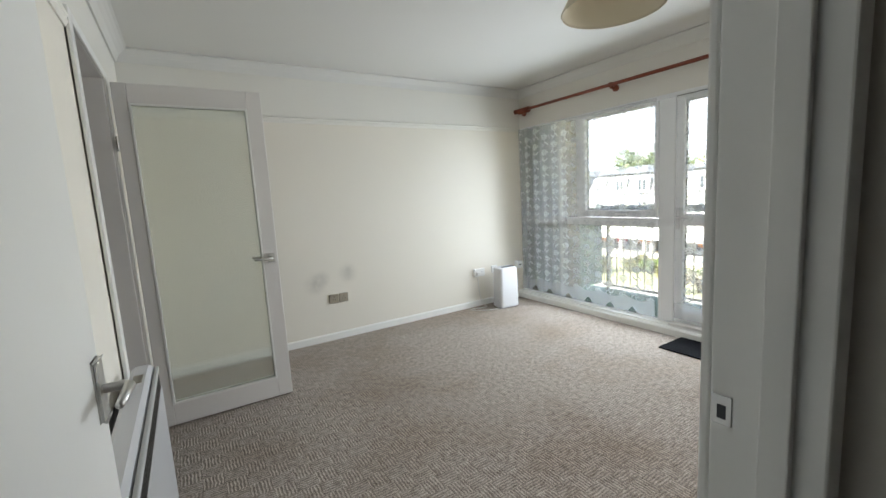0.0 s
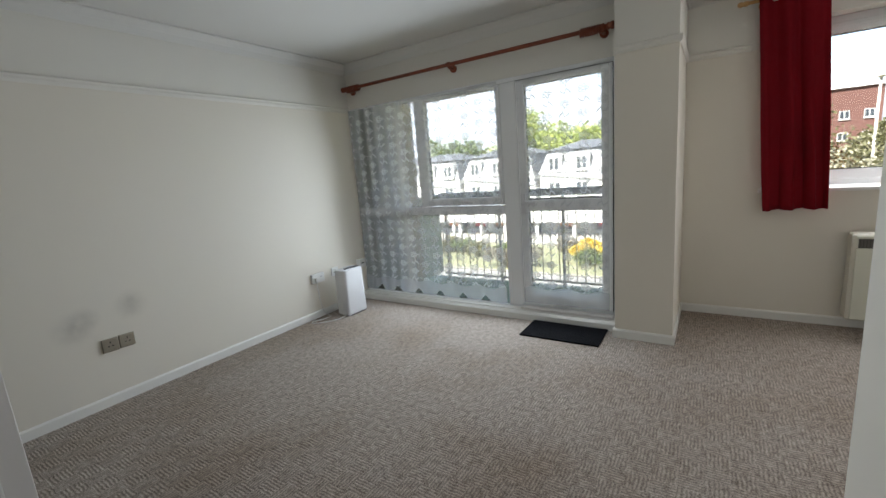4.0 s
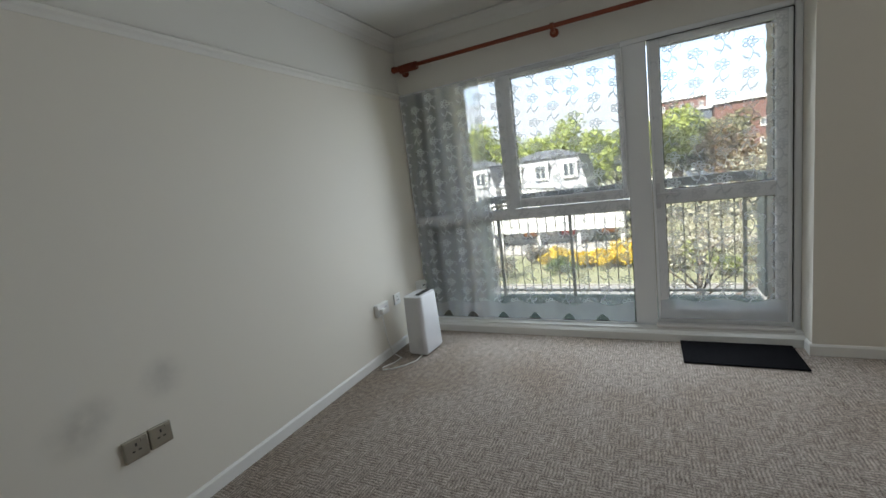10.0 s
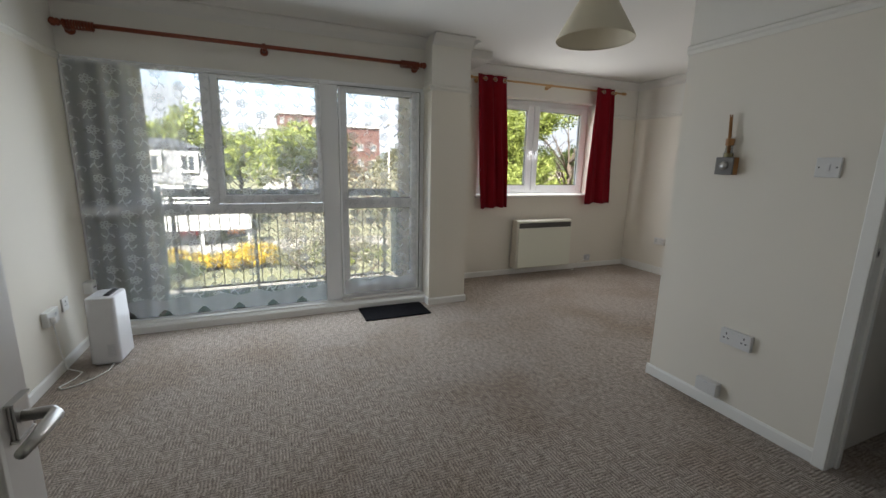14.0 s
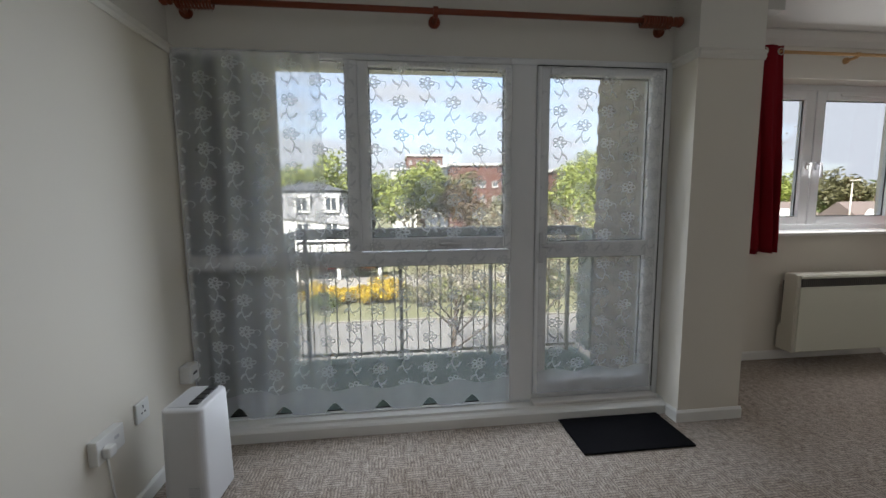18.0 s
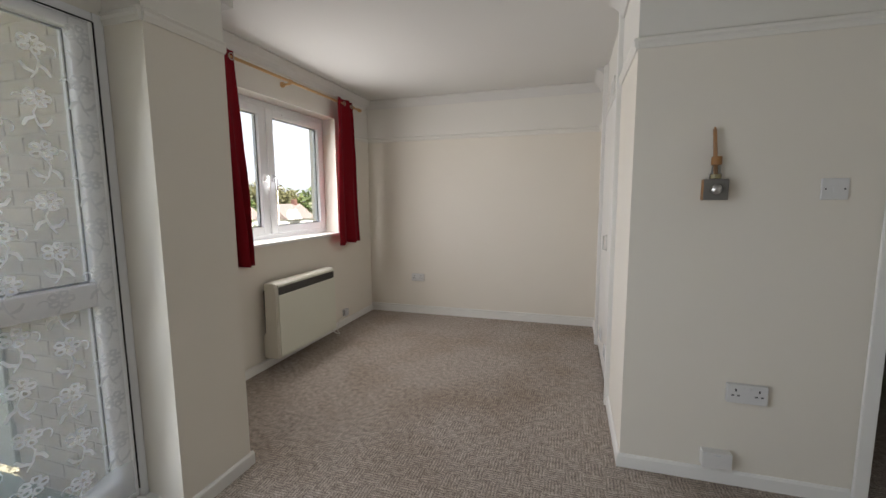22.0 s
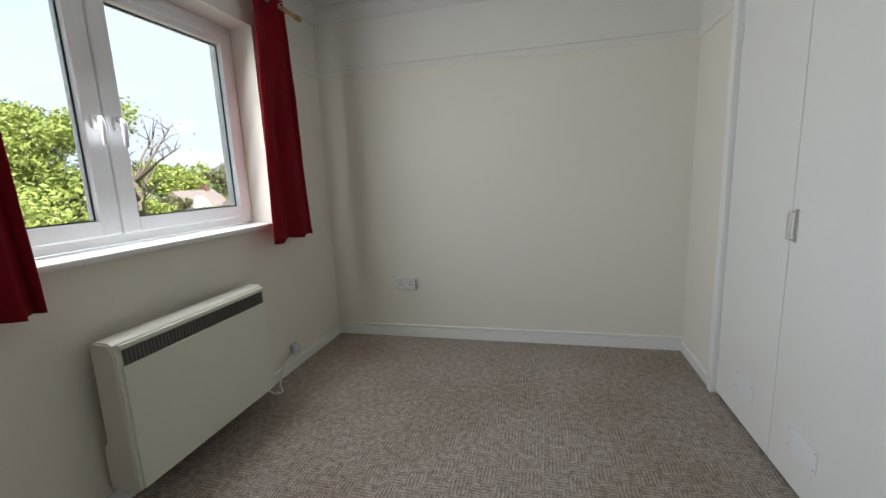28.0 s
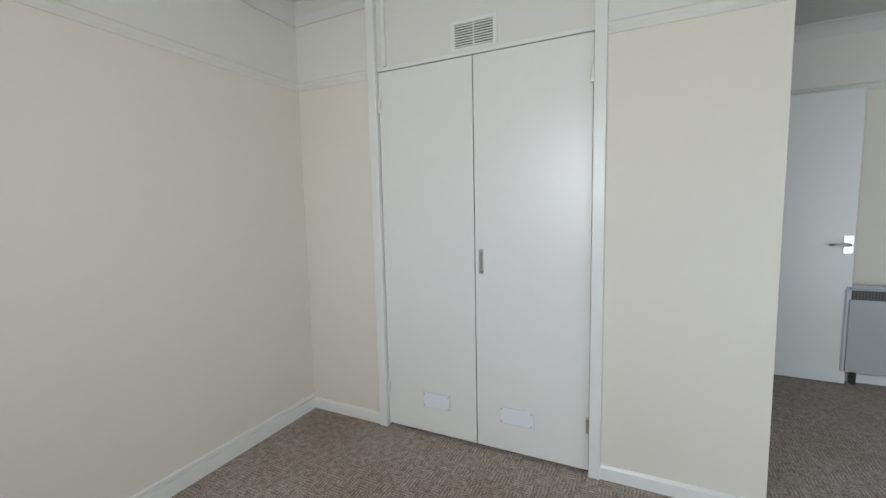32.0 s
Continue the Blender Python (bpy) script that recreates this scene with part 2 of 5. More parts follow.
def carpet_mat():
    """Loop-pile carpet: small squares of ridges that alternate in direction, with worn and soiled patches."""
    m = bpy.data.materials.new("basket_weave_carpet")
    m.use_nodes = True
    n, l = m.node_tree.nodes, m.node_tree.links
    b = n["Principled BSDF"]
    b.inputs["Roughness"].default_value = 0.95
    b.inputs["Specular IOR Level"].default_value = 0.1
    b.inputs["Sheen Weight"].default_value = 0.15
    co = n.new("ShaderNodeTexCoord")
    wob = n.new("ShaderNodeTexNoise")
    wob.inputs["Scale"].default_value, wob.inputs["Detail"].default_value = 28, 4
    l.new(co.outputs["Object"], wob.inputs["Vector"])
    add = n.new("ShaderNodeVectorMath")
    add.operation = "MULTIPLY_ADD"
    add.inputs[1].default_value = (0.016, 0.016, 0)
    l.new(wob.outputs["Color"], add.inputs[0])
    l.new(co.outputs["Object"], add.inputs[2])
    sep = n.new("ShaderNodeSeparateXYZ")
    l.new(add.outputs[0], sep.inputs[0])

    def math_node(op, a, v=None, c=None):
        k = n.new("ShaderNodeMath")
        k.operation = op
        l.new(a, k.inputs[0])
        if v is not None:
            if hasattr(v, "is_linked"):
                l.new(v, k.inputs[1])
            else:
                k.inputs[1].default_value = v
        if c is not None:
            k.inputs[2].default_value = c
        return k.outputs[0]

    CELL, PITCH = 0.092, 0.0153
    waves = []
    for axis in ("X", "Y"):
        s = math_node("SINE", math_node("MULTIPLY", sep.outputs[axis], 2 * math.pi / PITCH))
        waves.append(math_node("MULTIPLY_ADD", s, 0.5, 0.5))
    check = n.new("ShaderNodeTexChecker")
    check.inputs["Scale"].default_value = 1 / CELL
    check.inputs["Color1"].default_value, check.inputs["Color2"].default_value = (0, 0, 0, 1), (1, 1, 1, 1)
    l.new(add.outputs[0], check.inputs["Vector"])
    pick = n.new("ShaderNodeMix")
    l.new(check.outputs["Fac"], pick.inputs["Factor"])
    l.new(waves[0], pick.inputs["A"])
    l.new(waves[1], pick.inputs["B"])
    ridge = pick.outputs["Result"]
    speck = n.new("ShaderNodeTexNoise")
    speck.inputs["Scale"].default_value, speck.inputs["Detail"].default_value = 150, 5
    l.new(co.outputs["Object"], speck.inputs["Vector"])
    patch = n.new("ShaderNodeTexNoise")
    patch.inputs["Scale"].default_value, patch.inputs["Detail"].default_value = 1.3, 5
    l.new(co.outputs["Object"], patch.inputs["Vector"])
    mid = n.new("ShaderNodeTexNoise")
    mid.inputs["Scale"].default_value, mid.inputs["Detail"].default_value = 34, 4
    l.new(co.outputs["Object"], mid.inputs["Vector"])
    worn = math_node("MULTIPLY_ADD", mid.outputs["Fac"], 1.1, -0.15)
    tone = math_node("MULTIPLY_ADD", math_node("MULTIPLY", ridge, worn), 0.46, -0.20)
    tone = math_node("ADD", tone, math_node("MULTIPLY", speck.outputs["Fac"], 0.95))
    tone = math_node("ADD", tone, math_node("MULTIPLY", mid.outputs["Fac"], 0.36))
    ramp = n.new("ShaderNodeValToRGB")
    e = ramp.color_ramp.elements
    e[0].position, e[0].color = 0.30, (0.122, 0.095, 0.078, 1)
    e[1].position, e[1].color = 0.80, (0.53, 0.458, 0.397, 1)
    l.new(tone, ramp.inputs["Fac"])
    soil = n.new("ShaderNodeMix")
    soil.data_type, soil.blend_type = "RGBA", "MULTIPLY"
    soil.inputs["B"].default_value = (0.78, 0.72, 0.65, 1)
    rs = n.new("ShaderNodeMapRange")
    rs.inputs["From Min"].default_value, rs.inputs["From Max"].default_value = 0.45, 0.7
    l.new(patch.outputs["Fac"], rs.inputs["Value"])
    l.new(rs.outputs["Result"], soil.inputs["Factor"])
    l.new(ramp.outputs["Color"], soil.inputs["A"])
    l.new(soil.outputs["Result"], b.inputs["Base Color"])
    bump = n.new("ShaderNodeBump")
    bump.inputs["Strength"].default_value, bump.inputs["Distance"].default_value = 0.4, 0.005
    height = math_node("ADD", ridge, math_node("MULTIPLY", speck.outputs["Fac"], 0.6))
    l.new(height, bump.inputs["Height"])
    l.new(bump.outputs["Normal"], b.inputs["Normal"])
    return m


M_CARPET = carpet_mat()


def stained_wall_mat():
    """Cream paint with two sooty smudges above the old sockets."""
    m = make_mat("smudged_cream_paint", (0.78, 0.735, 0.65), 0.75, vary=0.05, scale=1.6, fine=260, bump=0.2, depth=0.001)
    n, l = m.node_tree.nodes, m.node_tree.links
    b = n["Principled BSDF"]
    co = n.new("ShaderNodeTexCoord")
    noise_ = n.new("ShaderNodeTexNoise")
    noise_.inputs["Scale"].default_value = 14
    l.new(co.outputs["Object"], noise_.inputs["Vector"])
    src = b.inputs["Base Color"].links[0].from_socket
    for (x, z), r in (((1.00, 0.545), 0.13), ((1.06, 0.585), 0.10), ((1.31, 0.61), 0.12)):
        d = n.new("ShaderNodeVectorMath")
        d.operation = "DISTANCE"
        d.inputs[1].default_value = (x, 3.66, z)
        l.new(co.outputs["Object"], d.inputs[0])
        rng = n.new("ShaderNodeMapRange")
        rng.interpolation_type = "SMOOTHSTEP"
        rng.inputs["From Min"].default_value, rng.inputs["From Max"].default_value = 0.0, r
        rng.inputs["To Min"].default_value, rng.inputs["To Max"].default_value = 0.62, 0.0
        l.new(d.outputs["Value"], rng.inputs["Value"])
        mul = n.new("ShaderNodeMath")
        mul.operation = "MULTIPLY"
        l.new(rng.outputs["Result"], mul.inputs[0])
        l.new(noise_.outputs["Fac"], mul.inputs[1])
        mix = n.new("ShaderNodeMix")
        mix.data_type = "RGBA"
        mix.inputs["B"].default_value = (0.30, 0.28, 0.25, 1)
        l.new(mul.outputs[0], mix.inputs["Factor"])
        l.new(src, mix.inputs["A"])
        src = mix.outputs["Result"]
    l.new(src, b.inputs["Base Color"])
    return m


M_WALLN = stained_wall_mat()


# tint is darker than plain glass, put in to dim the view outdoors
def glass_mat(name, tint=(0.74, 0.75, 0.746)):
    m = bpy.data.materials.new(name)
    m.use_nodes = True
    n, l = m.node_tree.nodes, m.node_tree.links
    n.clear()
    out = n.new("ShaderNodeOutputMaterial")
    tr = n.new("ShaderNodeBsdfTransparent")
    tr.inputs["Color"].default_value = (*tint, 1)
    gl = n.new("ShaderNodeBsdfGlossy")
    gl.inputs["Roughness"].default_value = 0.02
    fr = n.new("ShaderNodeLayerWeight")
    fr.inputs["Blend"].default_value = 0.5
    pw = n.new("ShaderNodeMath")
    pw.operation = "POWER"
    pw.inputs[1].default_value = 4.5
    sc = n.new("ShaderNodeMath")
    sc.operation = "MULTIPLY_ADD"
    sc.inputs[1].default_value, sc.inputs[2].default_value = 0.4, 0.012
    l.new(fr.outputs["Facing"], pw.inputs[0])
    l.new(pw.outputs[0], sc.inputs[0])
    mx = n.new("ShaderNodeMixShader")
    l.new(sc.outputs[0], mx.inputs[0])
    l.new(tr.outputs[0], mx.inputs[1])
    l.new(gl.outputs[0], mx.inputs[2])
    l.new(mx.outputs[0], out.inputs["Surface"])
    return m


M_GLASS = glass_mat("dimmed_glass")
# a darker tint here, to bring down the sky seen from the bay
M_GLASS_BAY = glass_mat("dimmed_bay_glass", (0.63, 0.64, 0.64))


def frosted_mat():
    m = bpy.data.materials.new("obscured_door_glass")
    m.use_nodes = True
    n, l = m.node_tree.nodes, m.node_tree.links
    b = n["Principled BSDF"]
    b.inputs["Base Color"].default_value = (0.88, 0.91, 0.86, 1)
    b.inputs["Roughness"].default_value = 0.14
    b.inputs["Transmission Weight"].default_value = 0.9
    b.inputs["IOR"].default_value = 1.25
    co = n.new("ShaderNodeTexCoord")
    no = n.new("ShaderNodeTexNoise")
    no.inputs["Scale"].default_value = 160
    l.new(co.outputs["Object"], no.inputs["Vector"])
    bu = n.new("ShaderNodeBump")
    bu.inputs["Strength"].default_value, bu.inputs["Distance"].default_value = 0.3, 0.002
    l.new(no.outputs["Fac"], bu.inputs["Height"])
    l.new(bu.outputs["Normal"], b.inputs["Normal"])
    return m


M_FROST = frosted_mat()


def net_mat(name, cover, glow=0.45):
    """Fine white netting: part see-through, part cloth that glows with the light behind it."""
    m = bpy.data.materials.new(name)
    m.use_nodes = True
    n, l = m.node_tree.nodes, m.node_tree.links
    n.clear()
    out = n.new("ShaderNodeOutputMaterial")
    tr = n.new("ShaderNodeBsdfTransparent")
    df = n.new("ShaderNodeBsdfDiffuse")
    tl = n.new("ShaderNodeBsdfTranslucent")
    for k in (df, tl):
        k.inputs["Color"].default_value = (0.90, 0.925, 0.96, 1)
    cloth = n.new("ShaderNodeMixShader")
    cloth.inputs[0].default_value = glow
    l.new(df.outputs[0], cloth.inputs[1])
    l.new(tl.outputs[0], cloth.inputs[2])
    co = n.new("ShaderNodeTexCoord")
    no = n.new("ShaderNodeTexNoise")
    no.inputs["Scale"].default_value, no.inputs["Detail"].default_value = 9, 3
    l.new(co.outputs["Object"], no.inputs["Vector"])
    rg = n.new("ShaderNodeMapRange")
    rg.inputs["To Min"].default_value, rg.inputs["To Max"].default_value = cover * 0.88, min(0.99, cover * 1.14)
    l.new(no.outputs["Fac"], rg.inputs["Value"])
    mx = n.new("ShaderNodeMixShader")
    l.new(rg.outputs["Result"], mx.inputs[0])
    l.new(tr.outputs[0], mx.inputs[1])
    l.new(cloth.outputs[0], mx.inputs[2])
    l.new(mx.outputs[0], out.inputs["Surface"])
    return m


M_NET = net_mat("white_netting", 0.24, 0.80)
M_NETDENSE = net_mat("hem_netting", 0.30, 0.62)
M_NETFOLD = net_mat("gathered_netting", 0.28, 0.78)
M_NETFLOWER = net_mat("woven_net_flowers", 0.52, 0.58)


# ---- mesh helpers ----
def add_box(bm, x0, x1, y0, y1, z0, z1):
    vs = [bm.verts.new((x, y, z)) for x in (x0, x1) for y in (y0, y1) for z in (z0, z1)]
    for f in ((0, 1, 3, 2), (4, 6, 7, 5), (0, 4, 5, 1), (2, 3, 7, 6), (0, 2, 6, 4), (1, 5, 7, 3)):
        bm.faces.new([vs[i] for i in f])
    return bm


def box(x0, x1, y0, y1, z0, z1, bevel=0.0, segments=2):
    bm = bmesh.new()
    add_box(bm, x0, x1, y0, y1, z0, z1)
    bmesh.ops.recalc_face_normals(bm, faces=bm.faces)
    if bevel:
        bmesh.ops.bevel(bm, geom=bm.edges, offset=bevel, segments=segments, affect="EDGES", profile=0.5)
    return bm


def merge(*bms):
    out = bmesh.new()
    for b in bms:
        me = bpy.data.meshes.new("tmp")
        b.to_mesh(me)
        out.from_mesh(me)
        bpy.data.meshes.remove(me)
        b.free()
    return out


def to_mesh(name, bm, material, smooth=False):
    me = bpy.data.meshes.new(name)
    bm.to_mesh(me)
    bm.free()
    me.materials.append(material)
    if smooth:
        for p in me.polygons:
            p.use_smooth = True
    return me


def root(name, at, label, category, group="", kind=""):
    ob = new(name)
    ob.empty_display_size = 0.1
    ob.matrix_basis = Matrix.Translation(at)
    return tagged(ob, label, category, group, kind)


def solid(name, bm, material, label="", category="", kind="", group="", smooth=False):
    return tagged(new(name, to_mesh(name, bm, material, smooth)), label, category, group, kind)


def part(name, bm, material, parent, label="", smooth=False):
    """One mesh, given in world places, under a thing or a part."""
    ob = new(name, to_mesh(name, bm, material, smooth))
    ob.parent = parent
    base = Matrix.Identity(4)
    p = parent
    while p:
        base = p.matrix_parent_inverse @ p.matrix_basis @ base if p.parent else p.matrix_basis @ base
        p = p.parent
    ob.matrix_parent_inverse = base.inverted()
    if label:
        tagged(ob, label)
    return ob


def tube(points, radius, sides=10, cap=True):
    """A tube along points; radius is one number or one for each point."""
    bm = bmesh.new()
    pts = [Vector(p) for p in points]
    rad = radius if isinstance(radius, (list, tuple)) else [radius] * len(pts)
    rings = []
    up = None
    for i, p in enumerate(pts):
        d = (pts[min(i + 1, len(pts) - 1)] - pts[max(i - 1, 0)]).normalized()
        if up is None:
            up = Vector((0, 0, 1)) if abs(d.z) < 0.9 else Vector((1, 0, 0))
        side = d.cross(up).normalized()
        up = side.cross(d).normalized()
        rings.append([bm.verts.new(p + rad[i] * (math.cos(a) * side + math.sin(a) * up)) for a in (2 * math.pi * k / sides for k in range(sides))])
    for a, b in zip(rings, rings[1:]):
        for k in range(sides):
            bm.faces.new((a[k], a[(k + 1) % sides], b[(k + 1) % sides], b[k]))
    if cap:
        bm.faces.new(rings[0][::-1])
        bm.faces.new(rings[-1])
    bmesh.ops.recalc_face_normals(bm, faces=bm.faces)
    return bm


def extrude_profile(profile, axis, a, b, flip=1):
    """A straight moulding: profile of (out, z) pairs swept along 'x' or 'y' from a to b. out is added to the other axis by the caller's origin."""
    bm = bmesh.new()
    ends = []
    for s in (a, b):
        ends.append([bm.verts.new((s, o, z) if axis == "x" else (o, s, z)) for o, z in profile])
    n = len(profile)
    for i in range(n):
        bm.faces.new((ends[0][i], ends[0][(i + 1) % n], ends[1][(i + 1) % n], ends[1][i]))
    bm.faces.new(ends[0][::-1])
    bm.faces.new(ends[1])
    bmesh.ops.recalc_face_normals(bm, faces=bm.faces)
    return bm


# ---- the plan ----
NY, SY = 3.66, -2.20                 # faces of the north and south walls
WX, BX = 3.53, 4.10                  # faces of the window wall and of the bay's window wall
CX, NIBY = 1.572, 0.147               # faces of the cupboard wall and of the short wall with the switch
WESTX = -0.22                        # face of the west wall
PX, PY0, PY1 = 3.335, 0.662, 1.035     # the pillar
CEIL, RAILZ = 2.42, 1.965
JX = 0.603                           # door opening's east side
WD0, WD1 = 2.02, 2.77                # west doorway

solid("floor", merge(box(WESTX - 1.5, 3.555, SY - 0.3, NY + 0.3, -0.12, 0.0), box(3.555, BX + 0.3, SY - 0.3, PY1 - 0.03, -0.12, 0.0)), M_CARPET, "brown and beige basket-weave loop carpet over the whole floor", "floor", "structure")
solid("ceiling", box(WESTX - 1.6, BX + 0.3, SY - 0.3, NY + 0.3, CEIL, CEIL + 0.2), M_CEIL, "off-white painted ceiling", "ceiling", "structure")


def wall(name, x0, x1, y0, y1, z0=0.0, z1=CEIL, mat=None, label="cream painted plaster wall"):
    return solid(name, box(x0, x1, y0, y1, z0, z1), mat or M_WALL, label, "wall", "structure")


# below the picture rail the walls are cream, above it white
wall("wall_north", WESTX - 0.1, WX + 0.1, NY, NY + 0.25, 0, RAILZ, M_WALLN, "cream painted wall with sooty smudges above the sockets")
wall("wall_north_upper", WESTX - 0.1, WX + 0.1, NY, NY + 0.25, RAILZ, CEIL, M_WHITE, "white painted wall above the picture rail")
wall("wall_window_head", WX, WX + 0.28, PY1, NY, 2.0, CEIL, M_WHITE, "white painted wall above the balcony window")
wall("pillar", PX, 3.62, PY0, PY1, 0, RAILZ, M_WALL, "cream painted pillar beside the balcony door")
wall("pillar_upper", PX, 3.62, PY0, PY1, RAILZ, CEIL, M_WHITE, "white upper part of the pillar")
wall("wall_bay_north", 3.62, 4.40, PY0, PY1 - 0.03, 0, RAILZ, M_WALL)
wall("wall_bay_north_upper", 3.62, 4.40, PY0, PY1 - 0.03, RAILZ, CEIL, M_WHITE, "white painted wall above the picture rail")
BW0, BW1, BZ0, BZ1 = -1.500, 0.165, 0.985, 2.115      # bay window opening
solid("wall_bay_east", merge(box(BX, 4.40, SY - 0.25, PY0, 0, BZ0), box(BX, 4.40, SY - 0.25, BW0, BZ0, RAILZ), box(BX, 4.40, BW1, PY0, BZ0, RAILZ)), M_WALL, "cream painted wall under the bay window", "wall", "structure")
solid("wall_bay_east_upper", merge(box(BX, 4.40, SY - 0.25, BW0, RAILZ, BZ1), box(BX, 4.40, BW1, PY0, RAILZ, BZ1), box(BX, 4.40, SY - 0.25, PY0, BZ1, CEIL)), M_WHITE, "white painted wall above the bay window", "wall", "structure")
wall("wall_south", CX - 0.7, BX, SY - 0.25, SY, 0, RAILZ)
wall("wall_south_upper", CX - 0.7, BX, SY - 0.25, SY, RAILZ, CEIL, M_WHITE, "white painted wall above the picture rail")
CB0, CB1 = -1.625, -0.525
solid("wall_cupboard_side", merge(box(CX - 0.1, CX, SY, CB0 - 0.055, 0, RAILZ), box(CX - 0.1, CX, CB1 + 0.055, NIBY, 0, RAILZ)), M_WALL, "cream painted wall beside the built-in cupboard", "wall", "structure")
solid("wall_cupboard_side_upper", merge(box(CX - 0.1, CX, SY, CB0 - 0.055, RAILZ, CEIL), box(CX - 0.1, CX, CB1 + 0.055, NIBY, RAILZ, CEIL)), M_WHITE, "white painted wall above the picture rail", "wall", "structure")
wall("wall_nib", JX + 0.04, CX - 0.1, NIBY - 0.1, NIBY, 0, RAILZ, M_WALL, "cream painted short wall with light switch and sockets")
wall("wall_nib_upper", JX + 0.04, CX - 0.1, NIBY - 0.1, NIBY, RAILZ, CEIL, M_WHITE, "white painted wall above the picture rail")
solid("wall_west", merge(box(WESTX - 0.12, WESTX, NIBY - 0.1, WD0 - 0.03, 0, RAILZ), box(WESTX - 0.12, WESTX, WD1 + 0.03, NY, 0, RAILZ)), M_WALL, "cream painted wall with a doorway", "wall", "structure")
solid("wall_west_upper", merge(box(WESTX - 0.12, WESTX, NIBY - 0.1, WD0 - 0.03, RAILZ, CEIL), box(WESTX - 0.12, WESTX, WD1 + 0.03, NY, RAILZ, CEIL), box(WESTX - 0.12, WESTX, WD0 - 0.03, WD1 + 0.03, 2.03, CEIL)), M_WHITE, "white painted wall above the picture rail", "wall", "structure")
# hall and the room behind the west doorway, plain and closed
wall("wall_hall_east", JX + 0.05, JX + 0.13, -1.8, NIBY - 0.1, 0, CEIL, M_HALL, "grey painted hall wall")
wall("wall_hall_south", -1.3, JX + 0.13, -1.9, -1.8, 0, CEIL, M_HALL, "grey painted hall wall")
wall("wall_hall_west", -1.3, -1.2, -1.8, NIBY - 0.1, 0, CEIL, M_HALL, "grey painted hall wall")
wall("wall_hall_north", -1.3, WESTX - 0.12, NIBY - 0.1, NIBY, 0, CEIL, M_HALL, "grey painted hall wall")
wall("wall_hall_nib", -1.2, -0.25, -1.11, -0.95, 0, CEIL, M_HALL, "grey painted end of a short hall wall")
wall("wall_side_room_south", -1.6, WESTX - 0.12, 1.5, 1.6, 0, CEIL, M_HALL, "grey painted side-room wall")
wall("wall_side_room_west", -1.7, -1.6, 1.5, NY + 0.1, 0, CEIL, M_HALL, "grey painted side-room wall")
wall("wall_side_room_north", -1.6, WESTX - 0.1, NY, NY + 0.1, 0, CEIL, M_HALL, "grey painted side-room wall")
# cupboard's inside
solid("cupboard_lining", merge(box(0.86, CX - 0.1, CB0 - 0.15, CB0 - 0.055, 0, CEIL), box(0.86, CX - 0.1, CB1 + 0.055, CB1 + 0.15, 0, CEIL), box(0.78, 0.86, CB0 - 0.15, CB1 + 0.15, 0, CEIL)), M_WHITE, "white inside of the built-in cupboard", "wall", "structure")

# ---- mouldings ----
COVE = [(0.0, 0.0), (0.0, -0.085), (0.012, -0.088), (0.020, -0.072), (0.034, -0.048), (0.056, -0.028), (0.074, -0.016), (0.088, -0.012), (0.085, 0.0)]
RAIL_P = [(0.0, 0.0), (0.0, 0.048), (0.012, 0.048), (0.020, 0.040), (0.014, 0.030), (0.016, 0.016), (0.007, 0.0)]
SKIRT = [(0.0, 0.0), (0.0, 0.066), (0.006, 0.066), (0.013, 0.055), (0.014, 0.0)]
SKIRT2 = [(0.0, 0.0), (0.0, 0.094), (0.012, 0.092), (0.013, 0.082), (0.001, 0.080), (0.001, 0.067), (0.016, 0.066), (0.017, 0.0)]


def trim(name, profile, axis, at, out, a, b, z, mat, label, category):
    pts = [(at + out * o, z + h) for o, h in profile]
    return solid(name, extrude_profile(pts, axis, a, b), mat, label, category, "structure")


for nm, axis, at, out, a, b in (("coving_north", "x", NY, -1, WESTX, WX), ("coving_west", "y", WESTX, 1, NIBY, NY), ("coving_window", "y", WX, -1, PY1, NY), ("coving_pillar", "y", PX, -1, PY0, PY1), ("coving_bay_north", "x", PY0, -1, PX, BX), ("coving_bay_east", "y", BX, -1, SY, PY0), ("coving_south", "x", SY, 1, CX, BX), ("coving_cupboard_side", "y", CX, 1, SY, CB0 - 0.06), ("coving_nib_side", "y", CX, 1, CB1 + 0.06, NIBY), ("coving_nib", "x", NIBY, 1, JX + 0.06, CX)):
    trim(nm, COVE, axis, at, out, a, b, CEIL, M_CEIL, "white plaster coving along the ceiling", "coving")
for nm, axis, at, out, a, b in (("picture_rail_north", "x", NY, -1, WESTX, WX), ("picture_rail_west", "y", WESTX, 1, NIBY, WD0 - 0.06), ("picture_rail_pillar", "y", PX, -1, PY0, PY1), ("picture_rail_pillar_north", "x", PY1, 1, PX, WX - 0.01), ("picture_rail_bay_north", "x", PY0, -1, PX, BX), ("picture_rail_bay_a", "y", BX, -1, SY, BW0 - 0.1), ("picture_rail_bay_b", "y", BX, -1, BW1 + 0.1, PY0), ("picture_rail_south", "x", SY, 1, CX, BX), ("picture_rail_cupboard_side", "y", CX, 1, SY, CB0 - 0.055), ("picture_rail_nib_side", "y", CX, 1, CB1 + 0.055, NIBY), ("picture_rail_nib", "x", NIBY, 1, JX + 0.06, CX)):
    trim(nm, RAIL_P, axis, at, out, a, b, RAILZ, M_WHITE, "white painted wooden picture rail", "picture rail")
